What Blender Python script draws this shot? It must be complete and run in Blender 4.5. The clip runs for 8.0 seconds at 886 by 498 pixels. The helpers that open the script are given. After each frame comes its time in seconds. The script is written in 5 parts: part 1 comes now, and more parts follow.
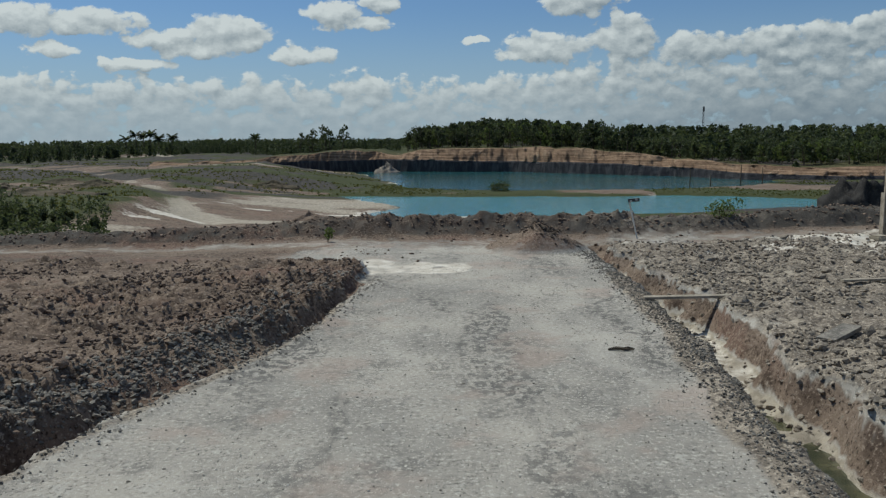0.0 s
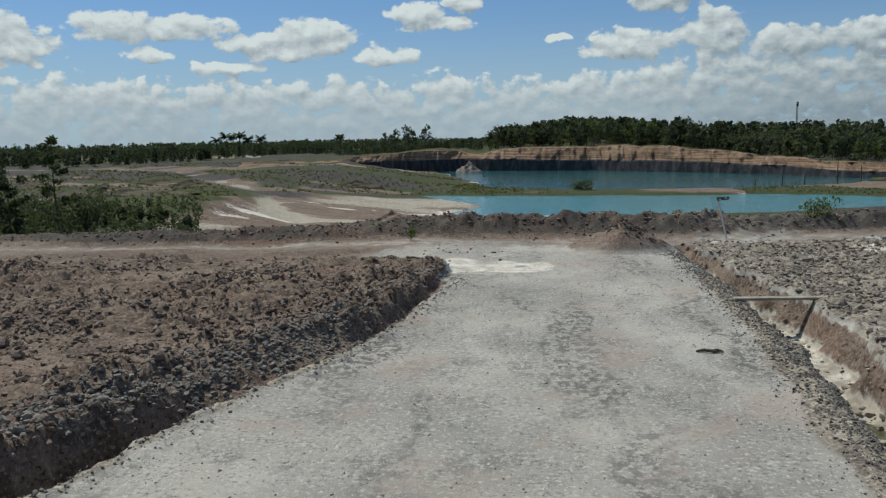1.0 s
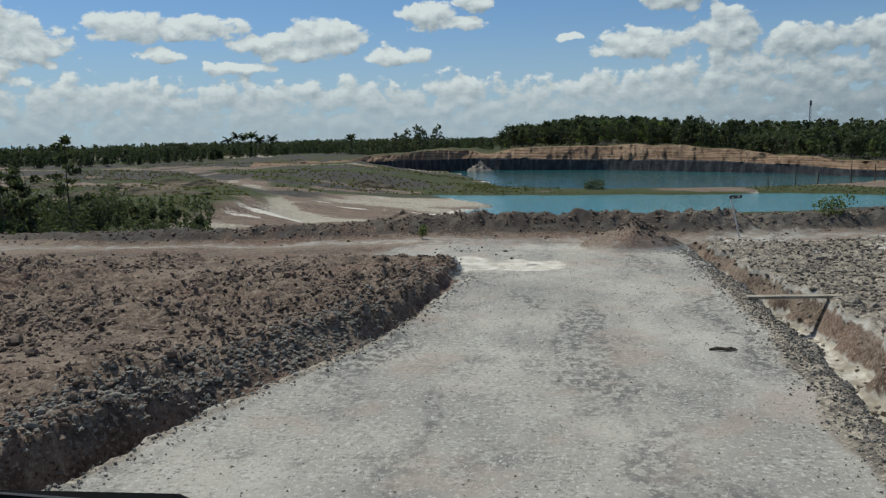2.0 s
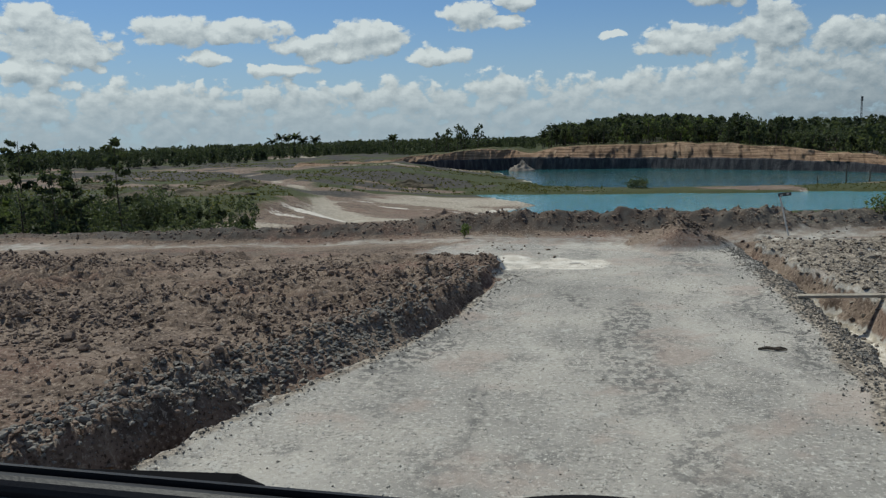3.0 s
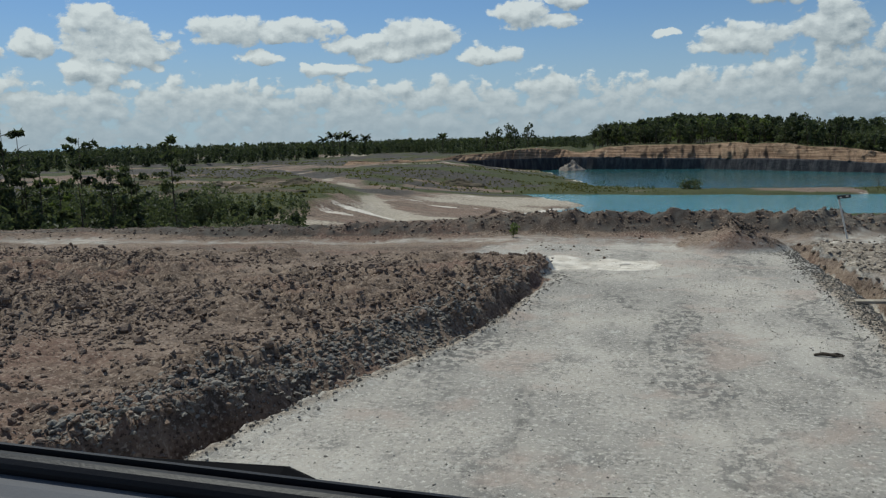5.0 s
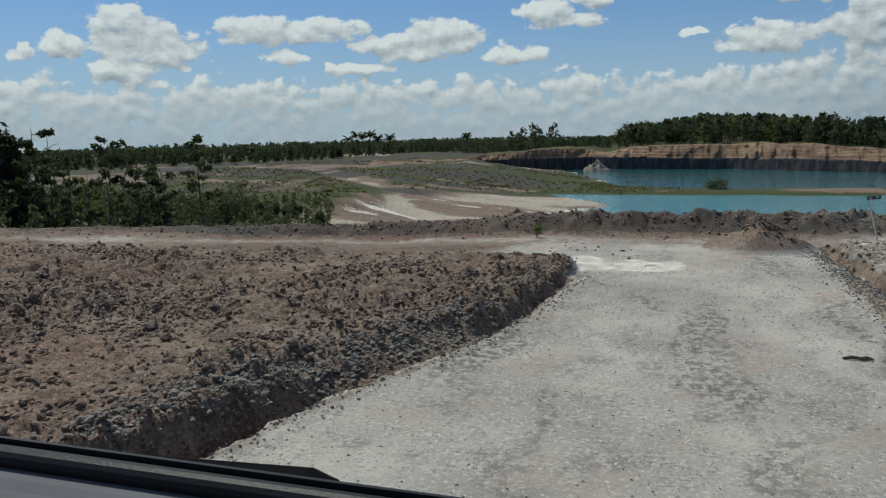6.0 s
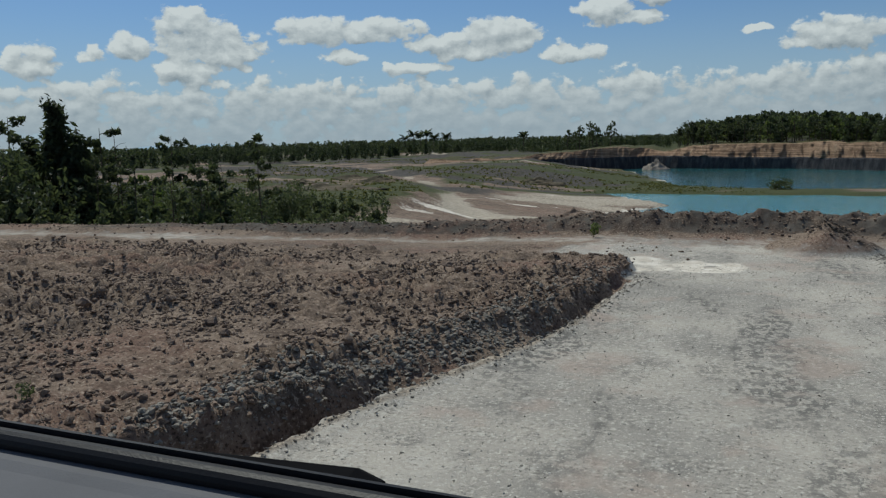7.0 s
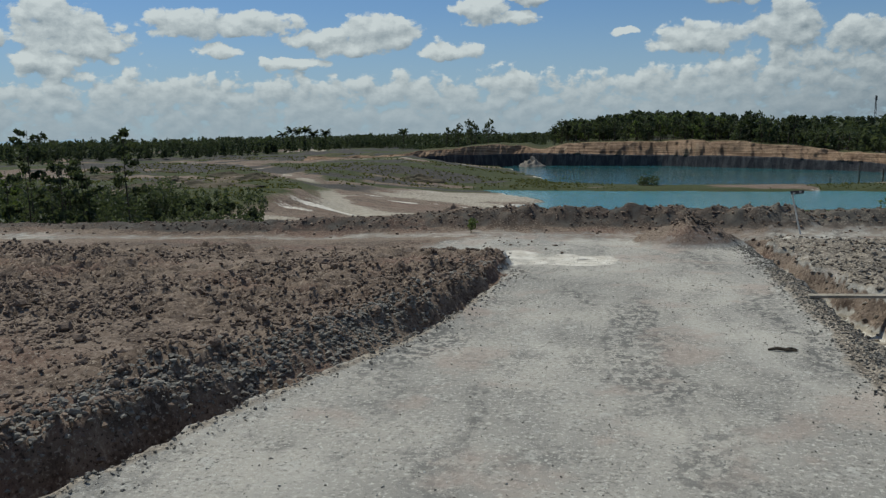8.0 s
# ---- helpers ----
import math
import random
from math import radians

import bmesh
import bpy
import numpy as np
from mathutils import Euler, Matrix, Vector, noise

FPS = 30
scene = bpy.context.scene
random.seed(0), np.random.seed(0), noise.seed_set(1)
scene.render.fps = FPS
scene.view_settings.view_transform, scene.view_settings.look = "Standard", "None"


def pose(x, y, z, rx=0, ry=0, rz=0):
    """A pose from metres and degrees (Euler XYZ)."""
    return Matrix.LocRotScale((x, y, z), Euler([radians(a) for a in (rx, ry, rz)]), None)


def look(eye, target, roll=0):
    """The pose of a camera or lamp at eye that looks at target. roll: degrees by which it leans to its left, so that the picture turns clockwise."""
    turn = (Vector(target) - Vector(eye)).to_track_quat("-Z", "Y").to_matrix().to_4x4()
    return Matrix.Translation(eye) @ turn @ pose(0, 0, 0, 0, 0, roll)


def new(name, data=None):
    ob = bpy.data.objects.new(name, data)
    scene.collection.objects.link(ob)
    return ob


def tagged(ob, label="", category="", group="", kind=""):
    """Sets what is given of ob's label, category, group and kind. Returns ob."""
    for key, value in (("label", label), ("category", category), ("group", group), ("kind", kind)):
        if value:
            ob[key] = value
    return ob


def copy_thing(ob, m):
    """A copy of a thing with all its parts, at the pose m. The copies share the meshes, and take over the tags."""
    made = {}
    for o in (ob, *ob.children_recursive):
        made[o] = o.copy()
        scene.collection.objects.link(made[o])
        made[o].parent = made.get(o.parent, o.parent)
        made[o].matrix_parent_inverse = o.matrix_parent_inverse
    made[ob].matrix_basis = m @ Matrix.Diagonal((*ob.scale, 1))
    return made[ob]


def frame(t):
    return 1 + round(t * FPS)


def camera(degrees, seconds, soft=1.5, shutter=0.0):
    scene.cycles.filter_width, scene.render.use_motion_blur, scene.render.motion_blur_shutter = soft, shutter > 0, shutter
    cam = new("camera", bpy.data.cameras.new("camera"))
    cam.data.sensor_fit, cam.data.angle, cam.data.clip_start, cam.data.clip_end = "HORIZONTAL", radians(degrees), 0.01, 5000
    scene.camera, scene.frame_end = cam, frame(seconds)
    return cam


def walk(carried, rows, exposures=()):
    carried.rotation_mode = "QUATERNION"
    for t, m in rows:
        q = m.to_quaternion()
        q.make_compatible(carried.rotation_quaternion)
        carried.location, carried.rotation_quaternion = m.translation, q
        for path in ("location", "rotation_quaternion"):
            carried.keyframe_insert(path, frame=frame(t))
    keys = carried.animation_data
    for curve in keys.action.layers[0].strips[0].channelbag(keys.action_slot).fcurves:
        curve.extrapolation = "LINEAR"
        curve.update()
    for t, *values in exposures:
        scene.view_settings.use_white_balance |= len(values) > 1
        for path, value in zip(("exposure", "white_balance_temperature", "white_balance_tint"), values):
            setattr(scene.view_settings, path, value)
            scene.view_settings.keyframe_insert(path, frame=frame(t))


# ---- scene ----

# ---------------------------------------------------------------- camera
cam = camera(57.3, 8.0, soft=1.3)
PATH = [
    (0.0, 0.000, 0.000, 2.400, 0.00, -7.70, 0.69),
    (0.5, -0.011, -0.013, 2.395, 1.06, -7.66, 0.81),
    (1.0, -0.017, -0.002, 2.390, 5.73, -7.66, 1.20),
    (1.5, -0.020, 0.012, 2.372, 6.40, -7.67, 1.28),
    (2.8, -0.040, 0.008, 2.350, 8.17, -7.63, 1.54),
    (3.0, -0.044, 0.014, 2.343, 9.41, -7.61, 1.73),
    (3.5, -0.047, 0.017, 2.342, 11.51, -7.59, 1.75),
    (4.0, -0.044, 0.010, 2.342, 12.47, -7.59, 1.55),
    (4.5, -0.045, 0.011, 2.342, 12.77, -7.59, 1.46),
    (6.0, -0.049, 0.014, 2.346, 14.58, -7.58, 1.37),
    (6.5, -0.047, 0.019, 2.345, 16.96, -7.56, 1.31),
    (7.0, -0.045, 0.028, 2.346, 18.53, -7.56, 1.40),
    (7.5, -0.045, 0.107, 2.335, 18.52, -7.59, 1.30),
    (8.0, -0.012, 0.211, 2.301, 10.15, -7.94, 1.08),
]
walk(cam, [(t, pose(x, y, z, 90 + p, r, w)) for t, x, y, z, w, p, r in PATH],
     exposures=tuple((t, e - 0.10, 6150, 2) for t, e in ((0.0, -0.10), (1.0, 0.06), (1.5, 0.09), (3.0, 0.0), (4.5, 0.02), (6.5, 0.0), (7.5, -0.22), (8.0, -0.10))))

# ---------------------------------------------------------------- sun and sky
SUN_AZ, SUN_EL = 50.0, 55.0          # degrees: to the left of +y, above the horizon
sun = new("sun", bpy.data.lights.new("sun", "SUN"))
sun.data.energy, sun.data.angle, sun.data.color = 4.15, radians(0.55), (1.0, 0.935, 0.84)
sun_dir = Vector((-math.sin(radians(SUN_AZ)) * math.cos(radians(SUN_EL)),
                  math.cos(radians(SUN_AZ)) * math.cos(radians(SUN_EL)), math.sin(radians(SUN_EL))))
sun.matrix_world = look(sun_dir * 50, (0, 0, 0))


class Nodes:
    """Short hand for a node tree."""

    def __init__(self, tree):
        self.tree = tree
        tree.nodes.clear()

    def add(self, kind, **props):
        n = self.tree.nodes.new(kind)
        for k, v in props.items():
            setattr(n, k, v)
        return n

    def link(self, a, b):
        self.tree.links.new(a, b)

    def put(self, socket, value):
        if isinstance(value, bpy.types.NodeSocket):
            self.link(value, socket)
        else:
            socket.default_value = value

    def math(self, op, a, b=0.0, c=0.0, clamp=False):
        n = self.add("ShaderNodeMath", operation=op, use_clamp=clamp)
        for s, v in zip(n.inputs, (a, b, c)):
            self.put(s, v)
        return n.outputs[0]

    def vec(self, op, a, b=(0, 0, 0)):
        n = self.add("ShaderNodeVectorMath", operation=op)
        self.put(n.inputs[0], a)
        self.put(n.inputs[1], b)
        return n.outputs["Value"] if op in ("DOT_PRODUCT", "LENGTH") else n.outputs["Vector"]

    def xyz(self, x, y, z):
        n = self.add("ShaderNodeCombineXYZ")
        for s, v in zip(n.inputs, (x, y, z)):
            self.put(s, v)
        return n.outputs[0]

    def noise(self, vector, scale, detail=4.0, rough=0.55, out=0):
        n = self.add("ShaderNodeTexNoise")
        self.put(n.inputs["Vector"], vector)
        n.inputs["Scale"].default_value, n.inputs["Detail"].default_value = scale, detail
        n.inputs["Roughness"].default_value = rough
        return n.outputs[out]

    def voronoi(self, vector, scale, feature="F1"):
        n = self.add("ShaderNodeTexVoronoi", feature=feature)
        self.put(n.inputs["Vector"], vector)
        n.inputs["Scale"].default_value = scale
        return n.outputs["Distance"]

    def step(self, value, lo, hi, to_lo=0.0, to_hi=1.0):
        n = self.add("ShaderNodeMapRange", interpolation_type="SMOOTHSTEP")
        self.put(n.inputs["Value"], value)
        for k, v in zip(("From Min", "From Max", "To Min", "To Max"), (lo, hi, to_lo, to_hi)):
            self.put(n.inputs[k], v)
        return n.outputs[0]

    def mix(self, fac, a, b, blend="MIX"):
        n = self.add("ShaderNodeMix", data_type="RGBA", blend_type=blend)
        self.put(n.inputs["Factor"], fac)
        for s, v in zip((n.inputs[6], n.inputs[7]), (a, b)):
            self.put(s, (*v, 1.0) if isinstance(v, tuple) and len(v) == 3 else v)
        return n.outputs[2]


def cloud_group():
    """Density of the cumulus: in, azimuth and elevation in degrees; out, density."""
    tree = bpy.data.node_groups.new("cumulus", "ShaderNodeTree")
    tree.interface.new_socket("Place", in_out="INPUT", socket_type="NodeSocketVector")
    tree.interface.new_socket("Density", in_out="OUTPUT", socket_type="NodeSocketFloat")
    k = Nodes(tree)
    p = k.add("NodeGroupInput").outputs[0]
    warp = k.vec("MULTIPLY", k.vec("SUBTRACT", k.noise(p, 0.8, 4.0, out=1), (0.5, 0.5, 0.5)), (1.5, 0.8, 0))
    q = k.vec("ADD", p, warp)
    # azimuth, elevation, half width, half height
    clouds = [
        (26.9, 7.6, 3.0, 0.96), (23.1, 7.6, 3.8, 0.8), (17.2, 6.4, 3.7, 0.94), (14.5, 7.0, 2.9, 1.34), (10.2, 5.9, 1.6, 0.8), (8.3, 5.8, 1.2, 0.64),
        (7.3, 8.4, 2.0, 0.96), (5.0, 7.8, 1.8, 0.44), (4.2, 9.3, 1.4, 0.7), (-9.4, 9.1, 2.8, 0.96), (-7.0, 6.1, 3.0, 1.04), (-12.5, 6.6, 2.4, 1.56),
        (-17.2, 5.7, 3.2, 1.04), (-21.9, 5.6, 2.6, 1.2), (-25.1, 5.8, 2.9, 1.16), (-27.8, 6.2, 2.4, 1.14), (-2.3, 6.7, 1.0, 0.25),
        (25.2, 5.8, 1.3, 0.52), (20.3, 5.0, 2.3, 0.48), (35.2, 7.6, 2.5, 1.5), (33.8, 6.3, 3.4, 1.32), (35.8, 5.1, 2.1, 1.04),
        (39.0, 6.5, 1.5, 0.92), (41.3, 6.0, 1.0, 0.56), (44.8, 5.6, 1.6, 1.2), (-34.0, 7.0, 5.0, 2.0), (56.0, 8.0, 5.0, 2.0),
    ]
    field = None
    for az, el, w, h in clouds:
        d = k.vec("MULTIPLY", k.vec("SUBTRACT", q, (az, el, 0)), (0.92 / w, 0.92 / h, 0))
        one = k.math("SUBTRACT", 1.0, k.vec("DOT_PRODUCT", d, d))
        field = one if field is None else k.math("MAXIMUM", field, one)
    sep = k.add("ShaderNodeSeparateXYZ")
    k.link(q, sep.inputs[0])
    # the bank of cloud low over the horizon, with an uneven top
    roll = k.noise(k.xyz(sep.outputs[0], 0.0, 0.0), 0.28, 3.0, 0.6)
    right = k.step(sep.outputs[0], 0.0, -14.0, 0.0, 1.0)
    top = k.math("ADD", k.math("MULTIPLY_ADD", roll, 4.5, 2.0), right)
    bank = k.math("MINIMUM", k.math("MULTIPLY", k.math("SUBTRACT", top, sep.outputs[1]), 0.8), 0.5)
    field = k.math("MAXIMUM", k.math("MAXIMUM", field, bank), -0.9)
    # far off, over the rest of the sky, scattered fields of the same cumulus
    high = k.math("SUBTRACT", k.math("MULTIPLY", k.noise(k.vec("MULTIPLY", p, (0.05, 0.09, 0)), 1.0, 3.0), 4.0), 2.2)
    high = k.math("MINIMUM", high, k.math("MULTIPLY", k.math("SUBTRACT", sep.outputs[1], 13.0), 0.3))
    field = k.math("MAXIMUM", field, high)
    pw = k.vec("ADD", p, k.vec("MULTIPLY", k.noise(p, 1.6, 4.0, out=1), (0.6, 0.5, 0)))
    puff = k.noise(k.vec("MULTIPLY", pw, (0.8, 1.2, 1)), 0.9, 9.0, 0.6)
    lump = k.math("SUBTRACT", 0.42, k.voronoi(k.vec("MULTIPLY", pw, (0.8, 1.15, 1)), 1.15, "SMOOTH_F1"))
    form = k.math("ADD", k.math("MULTIPLY_ADD", puff, 2.6, -1.3), k.math("MULTIPLY", lump, 1.1))
    field = k.math("ADD", field, form)
    out = k.add("NodeGroupOutput")
    k.link(field, out.inputs[0])
    return tree


def build_world():
    world = bpy.data.worlds.new("sky")
    scene.world = world
    world.use_nodes = True
    k = Nodes(world.node_tree)
    sky = k.add("ShaderNodeTexSky", sky_type="NISHITA", sun_disc=False, sun_elevation=radians(SUN_EL),
                sun_rotation=radians(-SUN_AZ), altitude=50, air_density=1.0, dust_density=0.4, ozone_density=3.0)
    d = k.add("ShaderNodeSeparateXYZ")
    k.link(k.add("ShaderNodeTexCoord").outputs["Generated"], d.inputs[0])
    x, y, z = d.outputs
    az = k.math("MULTIPLY", k.math("ARCTAN2", k.math("MULTIPLY", x, -1.0), y), 57.29578)
    el = k.math("MULTIPLY", k.math("ARCSINE", z), 57.29578)
    place = k.xyz(az, el, 0.0)
    tree = cloud_group()

    def density(at):
        g = k.add("ShaderNodeGroup", node_tree=tree)
        k.link(at, g.inputs[0])
        return k.math("MINIMUM", g.outputs[0], 1.5)

    here = density(place)
    above = density(k.vec("ADD", place, (0.18, 0.5, 0)))
    lit = k.math("MULTIPLY_ADD", k.math("SUBTRACT", here, above), 0.55, k.step(az, 0.0, -26.0, 0.6, 0.28), clamp=True)
    cover = k.step(here, -0.05, 0.40)
    haze = k.step(el, 5.2, 0.2)
    white = k.mix(lit, (4.6, 5.3, 5.9), (12.4, 12.6, 12.4))
    white = k.mix(k.math("MULTIPLY", haze, 0.8), white, k.mix(k.step(az, 0.0, -25.0), (5.8, 6.9, 7.9), (3.4, 4.2, 5.0)))
    blue = k.mix(1.0, sky.outputs[0], (0.86, 1.08, 1.40), "MULTIPLY")
    clear = k.mix(k.step(el, 9.5, 1.0, 0.12, 0.7), blue, (6.6, 8.3, 9.9))
    col = k.mix(k.math("MULTIPLY", cover, 0.95), clear, white)
    bg = k.add("ShaderNodeBackground")
    k.link(col, bg.inputs[0])
    bg.inputs[1].default_value = 0.057
    out = k.add("ShaderNodeOutputWorld")
    k.link(bg.outputs[0], out.inputs[0])


build_world()


# ---------------------------------------------------------------- numeric helpers
def lattice(ix, iy, seed):
    h = (ix.astype(np.int64) * 374761393 + iy.astype(np.int64) * 668265263 + seed * 1442695041) & 0xFFFFFFFF
    h = ((h ^ (h >> 13)) * 1274126177) & 0xFFFFFFFF
    h = h ^ (h >> 16)
    return (h & 0xFFFF) / 65535.0


def value_noise(x, y, seed=0):
    ix, iy = np.floor(x), np.floor(y)
    fx, fy = x - ix, y - iy
    fx, fy = fx * fx * (3 - 2 * fx), fy * fy * (3 - 2 * fy)
    a, b = lattice(ix, iy, seed), lattice(ix + 1, iy, seed)
    c, d = lattice(ix, iy + 1, seed), lattice(ix + 1, iy + 1, seed)
    return (a + (b - a) * fx) * (1 - fy) + (c + (d - c) * fx) * fy


def fbm(x, y, scale, octaves=4, seed=0, gain=0.5):
    total, amp, norm = 0.0, 1.0, 0.0
    for i in range(octaves):
        total = total + amp * value_noise(x * scale * 2 ** i + 17.3 * i, y * scale * 2 ** i - 9.1 * i, seed + i)
        norm += amp
        amp *= gain
    return total / norm - 0.5


def ramp(v, lo, hi):
    t = np.clip((v - lo) / (hi - lo), 0, 1)
    return t * t * (3 - 2 * t)


def inside(x, y, pts):
    """Signed distance to a closed outline, positive inside."""
    best = np.full(np.shape(x), 1e9)
    odd = np.zeros(np.shape(x), bool)
    for (x0, y0), (x1, y1) in zip(pts, pts[1:] + pts[:1]):
        ex, ey = x1 - x0, y1 - y0
        t = np.clip(((x - x0) * ex + (y - y0) * ey) / (ex * ex + ey * ey), 0, 1)
        best = np.minimum(best, np.hypot(x - x0 - t * ex, y - y0 - t * ey))
        if y0 != y1:
            odd ^= ((y0 > y) != (y1 > y)) & (x < ex * (y - y0) / ey + x0)
    return np.where(odd, best, -best)


def near_line(x, y, pts):
    best = np.full(np.shape(x), 1e9)
    for (x0, y0), (x1, y1) in zip(pts, pts[1:]):
        ex, ey = x1 - x0, y1 - y0
        t = np.clip(((x - x0) * ex + (y - y0) * ey) / (ex * ex + ey * ey), 0, 1)
        best = np.minimum(best, np.hypot(x - x0 - t * ex, y - y0 - t * ey))
    return best


# ---------------------------------------------------------------- the plan of the ground
WATER_Z = -6.0
NEAR_LAKE = [(-7, 86), (-8.5, 92), (-3.4, 101), (-10, 111), (-16, 122), (1, 119), (17, 116), (34, 116), (52, 104), (46, 95), (20, 88), (4, 86)]
FAR_LAKE = [(-17, 190), (-5, 139), (6, 131), (20, 129), (40, 131), (62, 146), (60, 172), (42, 196), (17, 216), (-12, 224), (-24, 218)]
PIT_WALL = [(-62, 170), (-43, 182), (-27, 211), (-17, 222), (-9.5, 216), (17, 207), (40, 182), (50, 172), (57, 157), (72, 143), (110, 132), (170, 126)]
TRACK = [(-15, 58), (-19, 68), (-25, 80), (-33, 97), (-44, 119), (-64, 147), (-95, 178)]


def left_edge(y):
    return np.interp(y, [-12, 0, 5.7, 6.7, 7.6, 8.4, 9.9, 13.3, 16], [-7.5, -5.0, -3.25, -2.97, -2.64, -2.31, -1.86, -1.35, -1.2])


def right_edge(y):
    return np.interp(y, [-12, 5.2, 7.2, 9.1, 12.3, 16.9, 19], [2.6, 2.73, 2.83, 3.03, 3.19, 3.17, 3.2])


def ditch_width(y):
    return np.interp(y, [4, 6, 8, 11.6, 16.9, 18.2], [1.15, 0.95, 0.85, 0.80, 0.40, 0.15])


def trench_depth(y):
    return np.interp(y, [2, 6.3, 6.9, 7.4, 9.0, 10.0, 12.5, 13.5], [0.40, 0.38, 0.32, 0.10, 0.06, 0.14, 0.12, 0.05])


def edge_slope(y):
    """Width of the crumbled slope from the field down to the trench."""
    return np.interp(y, [5.5, 6.6, 7.4, 9.2, 10.0, 13], [0.12, 0.22, 0.75, 0.65, 0.16, 0.12])


def trench_width(y):
    return np.interp(y, [2, 6.5, 8.5, 10.5, 13.3], [0.85, 0.55, 0.22, 0.18, 0.14])


def masks(x, y):
    """Shares of the kinds of ground at a place."""
    wob = fbm(x, y, 1.3, 3, 5) * 0.30 + fbm(x, y, 4.0, 2, 7) * 0.14
    rag = fbm(x, y, 1.6, 4, 6) * 0.75
    le, re = left_edge(y) + wob, right_edge(y) + wob * 0.8
    tw, dw = trench_width(y) * (1 + 0.8 * fbm(x, y, 1.1, 2, 44)), ditch_width(y)
    front = 1 - ramp(y, 17.6, 18.2)
    back = 15.6 + fbm(x, y, 0.35, 3, 8) * 1.8 - 0.5 * ramp(x, -4.0, -1.5)
    plateau = ramp(le - tw - x, -0.02, edge_slope(y) + 0.25 * rag.clip(0, 1)) * (1 - ramp(y, back - 0.25, back + 0.1))
    trench = ramp(x, le - tw - 0.15, le - tw + 0.12) * (1 - ramp(x, le - 0.06, le + 0.05)) * (1 - ramp(y, 13.2, 13.8))
    ditch = ramp(x, re - 0.05, re + 0.16) * (1 - ramp(x, re + dw - 0.40 + rag, re + dw + 0.06 + rag)) * (1 - ramp(y, 17.3, 18.2))
    bank = ramp(x, re + dw - 0.22 + rag, re + dw + 0.1 + rag) * front
    return plateau, trench, ditch, bank


def berm_profile(x, y):
    """The low ridge of spoil at the end of the road."""
    line = 19.9 + 0.35 * fbm(x, y, 0.25, 2, 31) * 4 + 0.05 * np.clip(-x - 8, 0, 60) + np.clip(x, 0, 40) * 0.02
    high = np.interp(x, [-40, -20, -12, -7, -3, 0, 3, 6, 12, 30], [0.05, 0.10, 0.24, 0.33, 0.46, 0.50, 0.52, 0.50, 0.48, 0.45])
    high = high * (1 + 0.45 * fbm(x, y, 0.5, 3, 77))
    d = y - line
    return high * np.exp(-np.where(d < 0, (d / 0.55) ** 2, (d / 1.4) ** 2)), d


def pale_flat(x, y):
    """The smooth washed-out flat at the head of the near lake."""
    return ramp(x, -33, -22) * (1 - ramp(x, 0, 10)) * ramp(y, 36, 46) * (1 - ramp(y, 104, 120))


def mid_level(x, y):
    """The worked-over land beyond the ridge."""
    z = -3.0 - 1.3 * ramp(x, -38, -14) * (1 - ramp(y, 125, 160)) - 1.2 * ramp(x, -14, -4) * (1 - ramp(y, 150, 190))
    z = z + 0.7 * ramp(y, 150, 320) + 0.4 * ramp(y, 110, 150) * ramp(-x, 10, 40)
    z = z + 1.1 * ramp(-x, 18, 40) * (1 - ramp(y, 40, 70))
    rough = 1 - 0.7 * pale_flat(x, y) - 0.6 * np.exp(-(near_line(x, y, TRACK) / 4.0) ** 2)
    z = z + fbm(x, y, 0.045, 5, 61) * 1.0 * ramp(y, 45, 90) + fbm(x, y, 0.3, 4, 63) * 0.55 * rough.clip(0.1, 1)
    z = z + (0.35 - np.abs(fbm(x, y, 0.11, 4, 64)) * 2.2) * 1.0 * ramp(y, 60, 85) * rough.clip(0.1, 1)
    # spoil heaps beside the track
    z = z + 1.9 * np.exp(-(((x + 29) / 4.5) ** 2 + ((y - 74) / 7.0) ** 2)) * (0.7 + fbm(x, y, 0.35, 4, 9))
    z = z + 0.9 * np.exp(-(((x + 19.5) / 2.5) ** 2 + ((y - 56) / 2.4) ** 2)) * (0.8 + fbm(x, y, 0.7, 4, 19))
    z = z + 0.9 * np.exp(-(((x + 13.2) / 1.5) ** 2 + ((y - 80) / 1.6) ** 2))
    t = near_line(x, y, TRACK)
    z = z - 0.4 * np.exp(-(t / 2.6) ** 2)
    # terraces rising to the far edge
    z = z + 0.25 * np.floor(4 * ramp(y, 120, 300) + fbm(x, y, 0.02, 3, 70))
    return z


def pit_top(x):
    return np.interp(x, [-80, -43, -27, -20, -13, -6, 17, 40, 50, 57, 72, 110, 170], [-1.9, -1.7, -0.6, -0.6, -1.6, -0.4, 0.1, -0.6, -2.4, -3.0, -3.3, -3.0, -2.0])


def pit_front(x):
    xs, ys = zip(*PIT_WALL)
    return np.interp(x, xs, ys)


